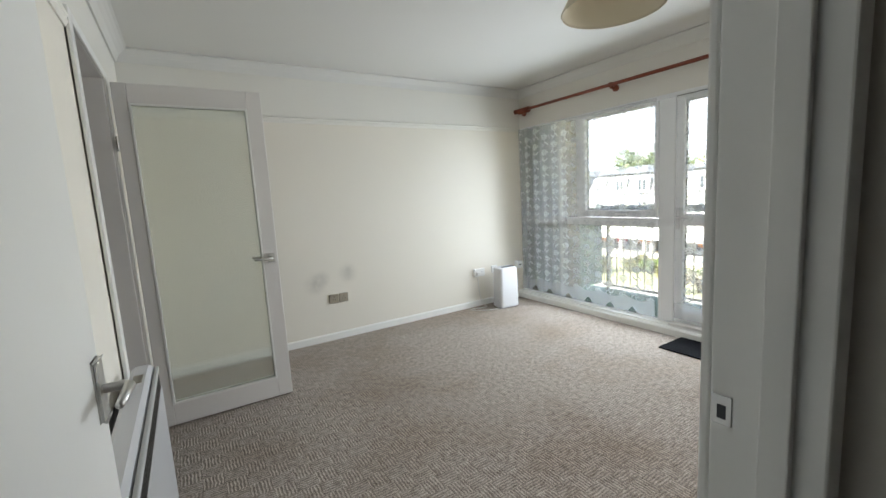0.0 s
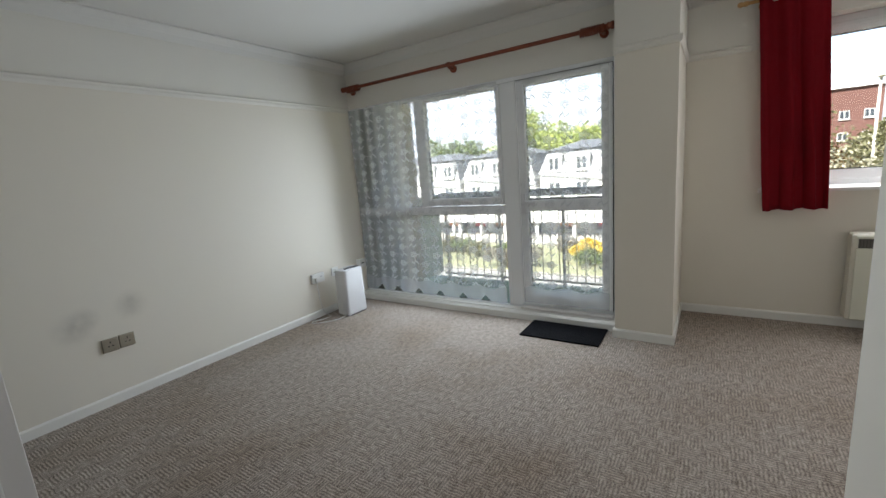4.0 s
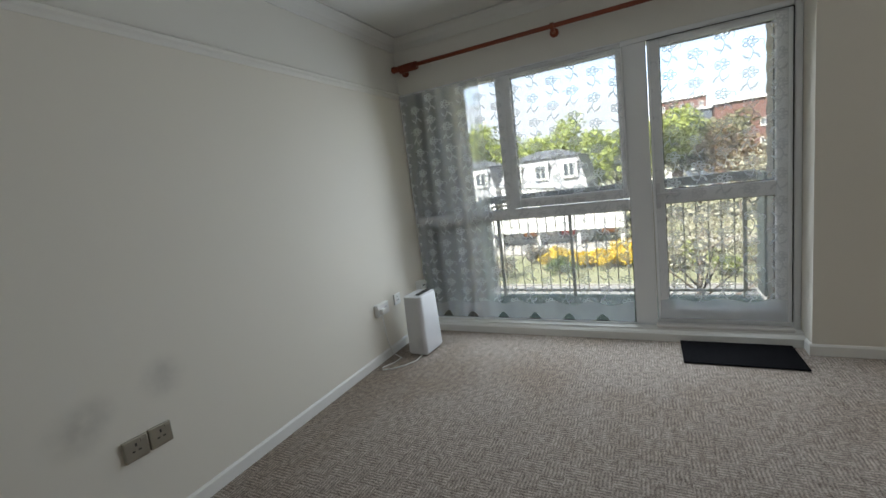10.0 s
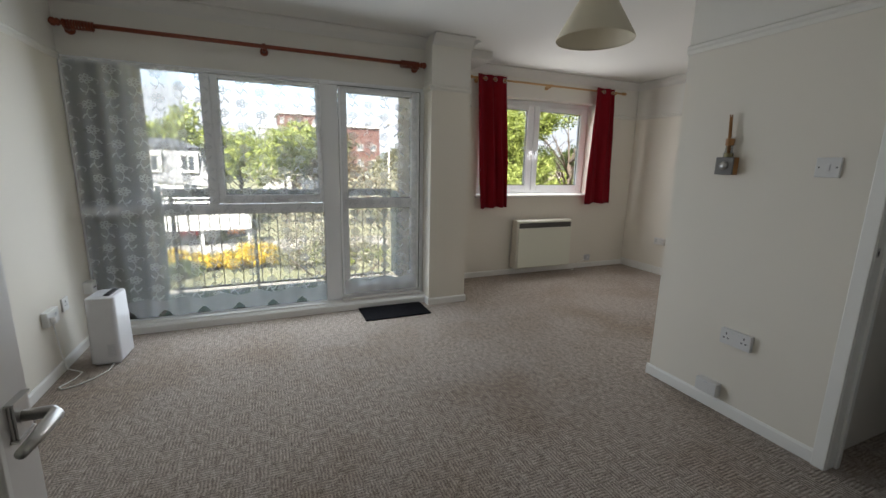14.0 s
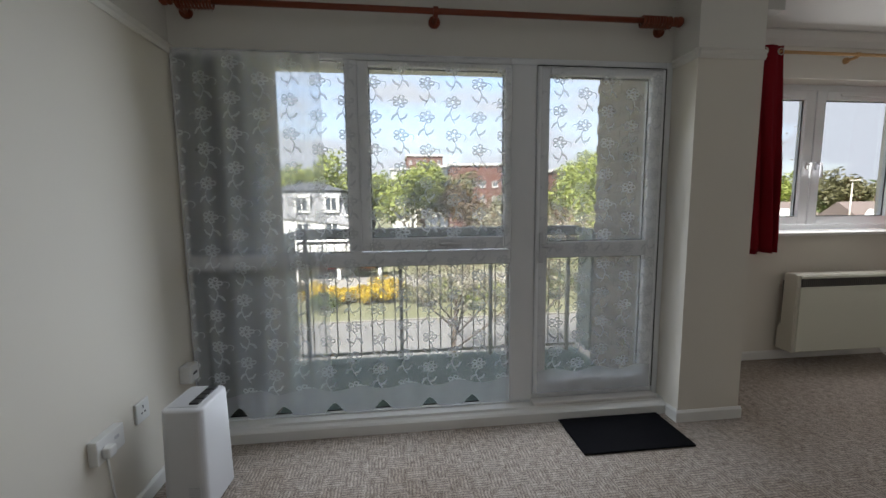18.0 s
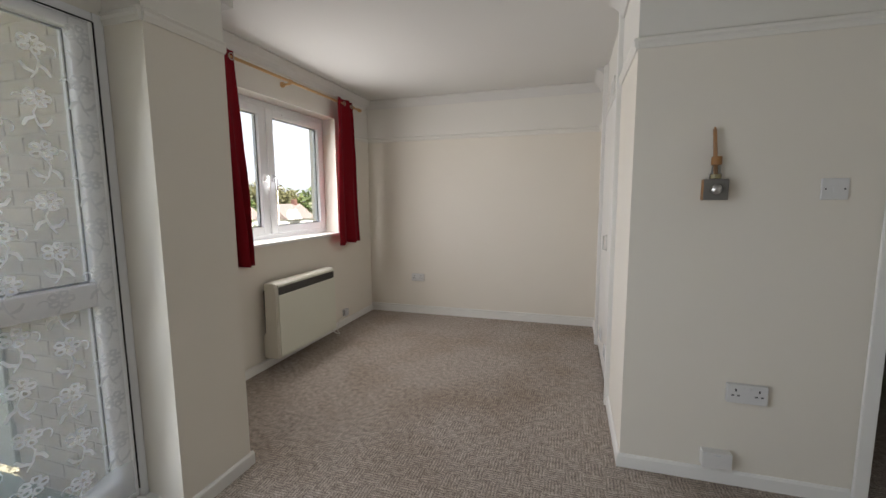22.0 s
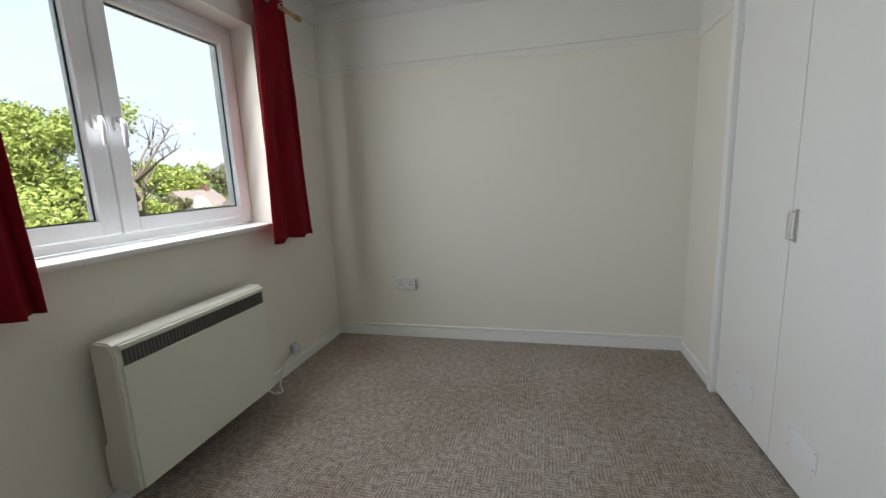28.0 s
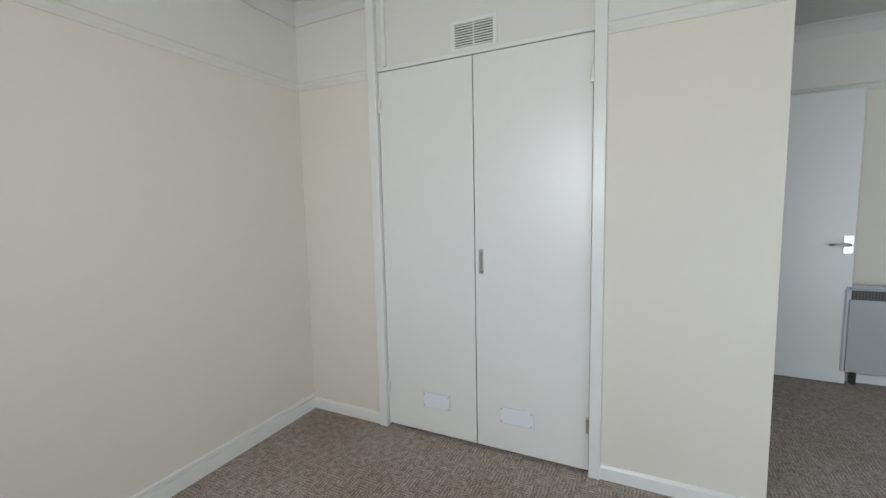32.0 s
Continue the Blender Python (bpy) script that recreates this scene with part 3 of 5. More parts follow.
for nm, axis, at, out, a, b, prof in (("baseboard_north", "x", NY, -1, WESTX, WX - 0.1, SKIRT), ("baseboard_west_a", "y", WESTX, 1, 0.95, WD0 - 0.06, SKIRT), ("baseboard_west_b", "y", WESTX, 1, WD1 + 0.06, NY, SKIRT), ("baseboard_pillar", "y", PX, -1, PY0 - 0.014, PY1 + 0.014, SKIRT), ("baseboard_pillar_north", "x", PY1, 1, PX, 3.42, SKIRT), ("baseboard_bay_north", "x", PY0, -1, PX, BX, SKIRT), ("baseboard_bay_east", "y", BX, -1, SY, PY0, SKIRT), ("baseboard_south", "x", SY, 1, CX, BX, SKIRT2), ("baseboard_cupboard_side", "y", CX, 1, SY, CB0 - 0.055, SKIRT), ("baseboard_nib_side", "y", CX, 1, CB1 + 0.055, NIBY + 0.014, SKIRT), ("baseboard_nib", "x", NIBY, 1, JX + 0.055, CX + 0.014, SKIRT)):
    trim(nm, prof, axis, at, out, a, b, 0.0, M_GLOSS, "white gloss painted skirting board", "skirting board")

# ---- balcony window with door ----
FX0, FX1 = 3.525, 3.60
win = root("window_1", (3.56, 2.35, 0.0), "white plastic balcony window with a glazed door", "window", kind="structure")


def frame_bar(name, y0, y1, z0, z1, parent=win, x0=FX0, x1=FX1, mat=M_PVC, bev=0.006):
    return part(name, box(x0, x1, y0, y1, z0, z1, bev, 2), mat, parent)


frame_bar("side_jamb", 3.622, 3.66, 0.075, 2.0)
frame_bar("side_jamb", PY1, 1.075, 0.075, 2.0)
frame_bar("head_rail", 1.075, 3.622, 1.965, 2.0)
frame_bar("bottom_rail", 1.075, 3.622, 0.072, 0.086, x1=3.564, bev=0.003)
frame_bar("door_sill", 1.075, 1.818, 0.086, 0.124, x0=3.53, x1=3.564, bev=0.003)
frame_bar("transom", 1.957, 3.622, 0.900, 0.978)
frame_bar("centre_post", 1.818, 1.957, 0.086, 1.965)
frame_bar("mullion", 2.768, 2.832, 0.978, 1.965)
sash = part("casement", merge(box(3.515, 3.585, 1.957, 1.995, 0.985, 1.960, 0.006), box(3.515, 3.585, 2.714, 2.768, 0.985, 1.960, 0.006), box(3.515, 3.585, 1.995, 2.714, 0.985, 1.054, 0.006), box(3.515, 3.585, 1.995, 2.714, 1.934, 1.960, 0.006)), M_PVC, win)
part("trickle_vent", merge(*[box(3.508, 3.516, 2.16 + 0.03 * k, 2.182 + 0.03 * k, 1.940, 1.950) for k in range(12)]), M_GREYPL, sash, "row of small vent slots")
part("casement_handle", merge(box(3.497, 3.515, 2.30, 2.36, 1.008, 1.024, 0.004), tube([(3.490, 2.345, 1.016), (3.484, 2.30, 1.018), (3.486, 2.235, 1.014)], 0.008, 8)), M_GREYPL, sash, "grey casement handle", True)
door_w = part("balcony_door", merge(box(3.518, 3.585, 1.080, 1.160, 0.125, 1.962, 0.006), box(3.518, 3.585, 1.745, 1.814, 0.125, 1.962, 0.006), box(3.518, 3.585, 1.160, 1.745, 0.125, 0.212, 0.006), box(3.518, 3.585, 1.160, 1.745, 1.915, 1.962, 0.006), box(3.518, 3.585, 1.160, 1.745, 0.925, 1.015, 0.006)), M_PVC, win, "white plastic glazed balcony door, closed")
part("door_handle", merge(box(3.505, 3.518, 1.768, 1.796, 0.90, 1.07, 0.005), tube([(3.498, 1.782, 0.995), (3.475, 1.782, 0.995), (3.470, 1.76, 0.995), (3.472, 1.67, 0.993)], 0.009, 8)), M_GREYPL, door_w, "grey lever handle", True)
part("threshold", box(3.46, 3.525, 1.075, 1.83, 0.078, 0.10, 0.006), M_TAUPE, win, "worn white door threshold")


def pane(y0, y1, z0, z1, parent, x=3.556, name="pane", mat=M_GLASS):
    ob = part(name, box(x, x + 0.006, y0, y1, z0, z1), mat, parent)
    # no shadow, so the dimming tint does not hold back daylight
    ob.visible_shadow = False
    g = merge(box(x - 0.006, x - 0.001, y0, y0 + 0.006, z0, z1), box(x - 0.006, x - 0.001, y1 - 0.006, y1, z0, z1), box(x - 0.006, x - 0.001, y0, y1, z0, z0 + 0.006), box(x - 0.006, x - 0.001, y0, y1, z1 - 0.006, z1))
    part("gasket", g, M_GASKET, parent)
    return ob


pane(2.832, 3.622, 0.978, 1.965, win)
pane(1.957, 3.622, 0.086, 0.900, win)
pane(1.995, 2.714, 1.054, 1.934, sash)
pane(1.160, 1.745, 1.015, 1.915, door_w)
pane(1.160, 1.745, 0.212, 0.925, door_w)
for y0, y1, z0, z1 in ((3.616, 3.622, 0.104, 0.900), (3.616, 3.622, 0.978, 1.965), (1.0765, 1.0798, 0.13, 1.962), (1.080, 1.814, 1.9622, 1.9650)):
    part("seal", box(3.517, 3.527, y0, y1, z0, z1), M_GASKET, win, "black rubber seal")
solid("window_base", extrude_profile([(3.425, 0.0), (3.425, 0.052), (3.435, 0.062), (3.46, 0.066), (3.465, 0.078), (3.562, 0.078), (3.562, 0.0)], "y", PY1, NY), M_GLOSS, "white painted board under the balcony window", "window board", "structure")
solid("wall_window_base", box(3.556, 3.600, PY1, NY, -0.30, -0.002), M_RENDER, "concrete upstand under the balcony window", "wall", "structure")

# ---- bay window ----
bay = root("window_2", (4.27, -0.7, 1.0), "white plastic two-light casement window in the bay", "window", kind="structure")
part("window_frame", merge(box(4.245, 4.315, BW0, BW0 + 0.045, BZ0 + 0.012, BZ1, 0.005), box(4.245, 4.315, BW1 - 0.045, BW1, BZ0 + 0.012, BZ1, 0.005), box(4.245, 4.315, BW0 + 0.045, BW1 - 0.045, BZ0 + 0.012, BZ0 + 0.055, 0.005), box(4.245, 4.315, BW0 + 0.045, BW1 - 0.045, BZ1 - 0.05, BZ1, 0.005)), M_PVC, bay)
YM = (BW0 + BW1) / 2
for y0, y1, hy, sgn in ((BW0 + 0.04, YM - 0.004, YM - 0.045, -1), (YM + 0.004, BW1 - 0.04, YM + 0.045, 1)):
    st0, st1 = (0.065, 0.08) if sgn < 0 else (0.08, 0.065)
    cs = part("casement", merge(box(4.232, 4.30, y0, y0 + st0, BZ0 + 0.05, BZ1 - 0.045, 0.006), box(4.232, 4.30, y1 - st1, y1, BZ0 + 0.05, BZ1 - 0.045, 0.006), box(4.232, 4.30, y0 + st0, y1 - st1, BZ0 + 0.05, BZ0 + 0.115, 0.006), box(4.232, 4.30, y0 + st0, y1 - st1, BZ1 - 0.115, BZ1 - 0.045, 0.006)), M_PVC, bay)
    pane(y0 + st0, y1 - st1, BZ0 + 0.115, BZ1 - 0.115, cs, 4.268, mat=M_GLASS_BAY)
    part("trickle_vent", box(4.222, 4.232, (y0 + y1) / 2 - 0.2, (y0 + y1) / 2 + 0.2, BZ1 - 0.085, BZ1 - 0.065, 0.003), M_PVC, cs)
    part("handle", merge(box(4.218, 4.232, hy - 0.014, hy + 0.014, 1.47, 1.53, 0.004), tube([(4.215, hy, 1.51), (4.195, hy, 1.512), (4.188, hy, 1.49), (4.19, hy, 1.40)], [0.009, 0.010, 0.010, 0.008], 8)), M_PLASTIC if sgn > 0 else M_GREYPL, cs, "white window handle" if sgn > 0 else "grey window handle", True)
part("window_sill", box(4.066, 4.245, BW0 - 0.02, BW1 + 0.02, BZ0 - 0.022, BZ0 + 0.004, 0.006), M_GLOSS, bay, "white painted window sill")

# ---- doors ----
# hall door, open against the west wall
D_H = 1.965
hd = root("door_1", (-0.16, 0.54, 0.0), "white painted flush door, standing open against the wall", "door", kind="structure")
leaf = part("door_leaf", box(-0.182, -0.142, 0.165, 0.935, 0.012, D_H, 0.003), M_GLOSS, hd)


def lever(parent, at, out, along, mat=M_METAL, plate_h=0.115):
    """A lever handle on a plate. at: centre of the plate on the door's face; out and along: unit vectors."""
    o, a, c = Vector(out), Vector(along), Vector(at)
    pl = bmesh.new()
    bmesh.ops.create_cube(pl, size=1.0)
    for v in pl.verts:
        v.co = c + o * (0.004 + v.co.x * 0.008) + a * (v.co.y * 0.042) + Vector((0, 0, v.co.z * plate_h))
    bmesh.ops.bevel(pl, geom=pl.edges, offset=0.003, segments=2, affect="EDGES")
    h = part("handle_plate", pl, mat, parent, "brushed metal handle plate")
    part("lever", tube([c + o * 0.006, c + o * 0.042, c + o * 0.050 + a * 0.012, c + o * 0.050 + a * 0.06, c + o * 0.048 + a * 0.105], [0.009, 0.009, 0.010, 0.009, 0.007], 10), mat, parent, "brushed metal lever handle", True)
    return h


lever(leaf, (-0.142, 0.900, 0.962), (1, 0, 0), (0, -1, 0))
part("latch_plate", box(-0.172, -0.152, 0.934, 0.937, 0.89, 1.02), M_METAL, leaf)
for z in (0.22, 1.66):
    part("hinge", tube([(-0.136, 0.168, z), (-0.136, 0.168, z + 0.075)], 0.006, 8), M_METAL, leaf)
hd.matrix_basis = Matrix.Translation((-0.18, 0.165, 0)) @ Matrix.Rotation(radians(-2.4), 4, "Z") @ Matrix.Translation((0.18, -0.165, 0)) @ hd.matrix_basis
# hall door frame with a panel above
df = root("door_frame_1", (0.2, NIBY - 0.05, 0.0), "white gloss painted door frame with a dark glazed panel above", "door frame", kind="structure")
part("jamb", box(JX, JX + 0.04, NIBY - 0.105, NIBY + 0.012, 0, CEIL, 0.003), M_GLOSS, df)
part("jamb", box(WESTX, WESTX + 0.038, NIBY - 0.105, NIBY + 0.0, 0, CEIL, 0.003), M_GLOSS, df)
part("door_stop", box(JX - 0.012, JX, NIBY - 0.075, NIBY - 0.045, 0, 1.91, 0.002), M_GLOSS, df)
part("architrave", box(JX + 0.002, JX + 0.056, NIBY + 0.012, NIBY + 0.026, 0, CEIL - 0.03, 0.004), M_GLOSS, df)
part("transom", box(WESTX + 0.038, JX, NIBY - 0.10, NIBY + 0.012, 1.972, 2.03, 0.004), M_GLOSS, df)
part("top_panel", box(WESTX + 0.038, JX, NIBY - 0.06, NIBY - 0.05, 2.03, CEIL), M_DARKPL, df, "dark glazed panel above the door")
sp = part("strike_plate", box(JX - 0.002, JX + 0.001, NIBY - 0.014, NIBY + 0.009, 0.988, 1.026, 0.0006), M_METAL, df, "worn steel strike plate")
part("latch_hole", box(JX - 0.0026, JX - 0.002, NIBY - 0.008, NIBY + 0.002, 0.996, 1.014), M_DARKPL, sp)
# glazed door of the west doorway, standing open at right angles
gd = root("door_2", (0.19, 2.79, 0.0), "white painted door with one tall obscured glass pane, standing open", "door", kind="structure")
GX0, GX1, GY0, GY1 = -0.185, 0.556, 2.77, 2.812
GPX0, GPX1, GPZ0, GPZ1 = -0.120, 0.470, 0.138, 1.880
gleaf = part("door_leaf", merge(box(GX0, GPX0, GY0, GY1, 0.012, 1.985, 0.003), box(GPX1, GX1, GY0, GY1, 0.012, 1.985, 0.003), box(GPX0, GPX1, GY0, GY1, 0.012, GPZ0, 0.003), box(GPX0, GPX1, GY0, GY1, GPZ1, 1.985, 0.003)), M_TAUPE, gd)
part("glass_bead", merge(*[box(a, b, y0, y1, c, d, 0.002) for y0, y1 in ((GY0 - 0.004, GY0 + 0.008), (GY1 - 0.008, GY1 + 0.004)) for a, b, c, d in ((GPX0, GPX0 + 0.012, GPZ0, GPZ1), (GPX1 - 0.012, GPX1, GPZ0, GPZ1), (GPX0 + 0.012, GPX1 - 0.012, GPZ0, GPZ0 + 0.012), (GPX0 + 0.012, GPX1 - 0.012, GPZ1 - 0.012, GPZ1))]), M_GLOSS, gleaf)
part("pane", box(GPX0, GPX1, GY0 + 0.018, GY0 + 0.023, GPZ0, GPZ1), M_FROST, gleaf, "obscured greenish glass pane")
lever(gleaf, (0.514, GY0, 0.948), (0, -1, 0), (-1, 0, 0), plate_h=0.06)
lever(gleaf, (0.514, GY1, 0.948), (0, 1, 0), (-1, 0, 0), plate_h=0.06)
for z in (0.22, 1.62):
    part("hinge", tube([(-0.190, GY0 - 0.004, z), (-0.190, GY0 - 0.004, z + 0.08)], 0.006, 8), M_METAL, gleaf)
wf = root("door_frame_2", (WESTX, 2.40, 0.0), "white gloss painted door frame of the side doorway", "door frame", kind="structure")
part("jamb", box(WESTX - 0.125, WESTX + 0.006, WD0 - 0.03, WD0, 0, 2.0, 0.003), M_TAUPE, wf)
part("jamb", box(WESTX - 0.125, WESTX + 0.006, WD1, WD1 + 0.03, 0, 2.0, 0.003), M_TAUPE, wf)
part("head", box(WESTX - 0.125, WESTX + 0.006, WD0 - 0.03, WD1 + 0.03, 2.0, 2.03, 0.003), M_TAUPE, wf)
part("architrave", box(WESTX + 0.006, WESTX + 0.02, WD0 - 0.075, WD0 - 0.012, 0, 2.045, 0.004), M_GLOSS, wf)
part("architrave", box(WESTX + 0.006, WESTX + 0.02, WD1 + 0.012, WD1 + 0.075, 0, 2.045, 0.004), M_GLOSS, wf)
part("architrave", box(WESTX + 0.006, WESTX + 0.02, WD0 - 0.012, WD1 + 0.012, 2.0, 2.045, 0.004), M_GLOSS, wf)
# front door and meter box in the dark hall
fd = root("door_3", (-0.55, -1.78, 0.0), "dark brown wooden front door, closed", "door", kind="structure")
part("door_leaf", merge(box(-0.95, -0.15, -1.80, -1.76, 0.01, 1.98, 0.004), box(-0.85, -0.62, -1.76, -1.75, 0.2, 0.9, 0.006), box(-0.48, -0.25, -1.76, -1.75, 0.2, 0.9, 0.006), box(-0.85, -0.62, -1.76, -1.75, 1.05, 1.8, 0.006), box(-0.48, -0.25, -1.76, -1.75, 1.05, 1.8, 0.006)), M_DARKWOOD, fd)
solid("meter_box", box(-0.25, -0.19, -1.10, -0.975, 1.535, 1.745, 0.006), M_DARKPL, "black meter box on the end of the hall wall", "meter box")
part("door_knob", merge(box(-0.535, -0.485, -1.76, -1.752, 0.97, 1.05, 0.004), tube([(-0.51, -1.755, 1.01), (-0.51, -1.735, 1.01), (-0.51, -1.715, 1.01), (-0.51, -1.70, 1.01)], [0.010, 0.010, 0.024, 0.016], 10)), M_BRASSY, fd, "dull metal door knob")

# ---- built-in cupboard ----
cb = root("built_in_cupboard", (CX, (CB0 + CB1) / 2, 0.0), "white painted built-in cupboard with two tall flush doors", "cupboard")
part("side_post", box(CX - 0.06, CX + 0.026, CB0 - 0.055, CB0 - 0.004, 0, CEIL, 0.004), M_GLOSS, cb)
part("side_post", box(CX - 0.06, CX + 0.026, CB1 + 0.004, CB1 + 0.055, 0, CEIL, 0.004), M_GLOSS, cb)
part("top_rail", box(CX - 0.05, CX + 0.004, CB0 - 0.004, CB1 + 0.004, 1.992, 2.012, 0.002), M_GLOSS, cb)
top_panel = part("top_panel", box(CX - 0.05, CX - 0.006, CB0 - 0.004, CB1 + 0.004, 2.012, CEIL), M_WHITE, cb, "off-white panel above the doors")
part("bead", box(CX - 0.006, CX + 0.012, CB0 + 0.035, CB0 + 0.052, 2.014, CEIL, 0.003), M_GLOSS, cb)
CM = -1.080
for y0, y1, hinge_y, fl0, fl1, hsz in ((CB0, CM - 0.0025, CB0, -1.398, -1.236, 0.05), (CM + 0.0025, CB1, CB1, -0.952, -0.784, 0.07)):
    d = part("door", box(CX - 0.022, CX, y0, y1, 0.018, 1.988, 0.002), M_GLOSS, cb)
    fz0, fz1 = 0.165, 0.245
    fl = part("vent_plate", box(CX, CX + 0.005, fl0, fl1, fz0, fz1, 0.0012), M_PVC, d, "white painted vent plate")
    # grey slab behind the plate draws a darker outline round it
    part("plate_outline", box(CX, CX + 0.0012, fl0 - 0.003, fl1 + 0.003, fz0 - 0.003, fz1 + 0.003), M_GREYPL, d)
    for y in (fl0 + 0.008, fl1 - 0.008):
        for z in (fz0 + 0.008, fz1 - 0.008):
            part("screw", tube([(CX + 0.004, y, z), (CX + 0.0055, y, z)], 0.004, 8), M_BRASSY, d)
    for z in (0.20, 1.78):
        part("hinge", box(CX, CX + 0.008, hinge_y - 0.012, hinge_y + 0.012, z, z + 0.075, 0.002), M_METAL if hsz > 0.06 else M_TAUPE, d)
    if hsz > 0.06:
        part("handle", merge(tube([(CX, -1.045, 1.04), (CX + 0.026, -1.045, 1.036), (CX + 0.026, -1.045, 0.938), (CX, -1.045, 0.934)], 0.005, 8), box(CX, CX + 0.003, -1.056, -1.034, 0.925, 1.05, 0.001)), M_METAL, d, "small chrome pull handle")
vent = root("wall_vent", (CX, -1.071, 2.085), "white metal ventilation grille with dark slots", "vent")
part("frame", merge(box(CX - 0.006, CX + 0.006, -1.189, -1.169, 2.012, 2.157, 0.002), box(CX - 0.006, CX + 0.006, -0.974, -0.954, 2.012, 2.157, 0.002), box(CX - 0.006, CX + 0.006, -1.169, -0.974, 2.012, 2.030, 0.002), box(CX - 0.006, CX + 0.006, -1.169, -0.974, 2.139, 2.157, 0.002), box(CX - 0.006, CX + 0.006, -1.074, -1.068, 2.03, 2.139)), M_GLOSS, vent)
part("backing", box(CX - 0.0055, CX - 0.003, -1.169, -0.974, 2.03, 2.139), M_GRILLE, vent)
for k in range(9):
    part("slat", box(CX - 0.002, CX + 0.004, -1.169, -0.974, 2.0335 + 0.012 * k, 2.0385 + 0.012 * k), M_GLOSS, vent)

# ---- storage heaters ----
def heater(place, width, face, depth, body_mat, front_mat, label, feet, control):
    """A slim storage heater against a wall. Built facing -y at the origin, back on y = 0, then turned."""
    r = root("storage_heater", (0, 0, 0), label, "heater")
    w, d = width / 2, depth
    side = bmesh.new()
    outline = [(-0.010, 0.100), (-d + 0.016, 0.100), (-d + 0.008, 0.108), (-d + 0.008, 0.640), (-d + 0.018, 0.682), (-d + 0.032, 0.692), (-0.052, 0.692), (-0.040, 0.684), (-0.034, 0.30), (-0.010, 0.27)]
    ends = [[side.verts.new((x, y, z)) for y, z in outline] for x in (-w, w)]
    for k in range(len(outline)):
        side.faces.new((ends[0][k], ends[0][(k + 1) % len(outline)], ends[1][(k + 1) % len(outline)], ends[1][k]))
    side.faces.new(ends[0][::-1])
    side.faces.new(ends[1])
    bmesh.ops.recalc_face_normals(side, faces=side.faces)
    bmesh.ops.bevel(side, geom=[e for e in side.edges if abs(e.verts[0].co.x - e.verts[1].co.x) < 1e-6], offset=0.006, segments=2, affect="EDGES")
    part("body", side, body_mat, r)
    part("front_panel", box(-w + 0.020, w - 0.012, -d - 0.002, -d + 0.012, 0.108, 0.598, 0.005, 3), front_mat, r)
    part("top_band", box(-w + 0.020, w - 0.012, -d - 0.001, -d + 0.012, 0.660, 0.680, 0.004, 2), front_mat, r)
    g = part("grille", box(-w + 0.030, w - 0.020, -d + 0.004, -d + 0.009, 0.598, 0.660), M_GRILLE, r, "dark slotted air grille")
    slat = to_mesh("slat", box(-0.002, 0.002, -0.0035, 0.0, 0.0, 0.058), M_SLAT)
    n_ = int((width - 0.06) / 0.016)
    for k in range(n_):
        s = new("slat", slat)
        s.parent = g
        s.matrix_parent_inverse = g.matrix_parent_inverse
        s.matrix_basis = Matrix.Translation((-w + 0.036 + k * 0.016, -d + 0.0035, 0.600))
    for x in feet:
        part("foot", box(x - 0.014, x + 0.014, -0.065, -0.02, 0.0, 0.1, 0.004), M_DARKPL, r, "small dark foot")
    if control:
        part("control", box(w - 0.2, w - 0.12, -d + 0.04, -d + 0.07, 0.691, 0.695, 0.002), M_BRASSY, r, "brass-edged control slot")
    part("wall_bracket", box(-w + 0.05, w - 0.05, -0.012, 0.0115, 0.15, 0.62), M_DARKPL, r)
    r.matrix_basis = Matrix.Translation(place) @ Matrix.Rotation(radians(face), 4, "Z")
    return r


heater((BX - 0.012, -0.728, 0.0), 0.815, -90, 0.155, M_HEATSIDE, M_HEATER, "cream storage heater under the bay window", (), False)
heater((WESTX + 0.004, 1.39, 0.0), 0.98, 90, 0.125, M_GREYPL, M_HEATGREY, "grey-white storage heater beside the open hall door", (-0.40, 0.40), True)
solid("heater_cable", tube([(3.99, -1.08, 0.12), (3.95, -1.14, 0.05), (3.96, -1.22, 0.02), (4.02, -1.28, 0.03), (4.07, -1.40, 0.09), (4.078, -1.52, 0.11)], 0.005, 8), M_COPPER, "white cable from the heater to its wall box", "cable", smooth=True)

# ---- sockets and switches ----
def wall_plate(name, label, category, centre, size, normal, mat, depth=0.010, holes=(), dark=M_DARKPL, rocker=()):
    """A plate on a wall. normal: 'x+', 'x-', 'y+' or 'y-'. holes and rockers: (across, up, half width, half height) from the centre."""
    ax, sg = normal[0], 1 if normal[1] == "+" else -1
    c = Vector(centre)
    r = root(name, c, label, category)

    def slab(a0, a1, z0, z1, d0, d1, bev=0.0):
        lo, hi = sorted((sg * d0, sg * d1))
        if ax == "x":
            return box(c.x + lo, c.x + hi, c.y + a0, c.y + a1, c.z + z0, c.z + z1, bev)
        return box(c.x + a0, c.x + a1, c.y + lo, c.y + hi, c.z + z0, c.z + z1, bev)

    w, h = size[0] / 2, size[1] / 2
    part("plate", slab(-w, w, -h, h, 0.0, depth, min(0.004, depth / 3)), mat, r)
    for a, u, p, q in rocker:
        part("rocker", slab(a - p, a + p, u - q, u + q, depth, depth + 0.003, 0.001), mat, r)
    for a, u, p, q in holes:
        part("slot", slab(a - p, a + p, u - q, u + q, depth - 0.001, depth + 0.0008), dark, r)
    return r


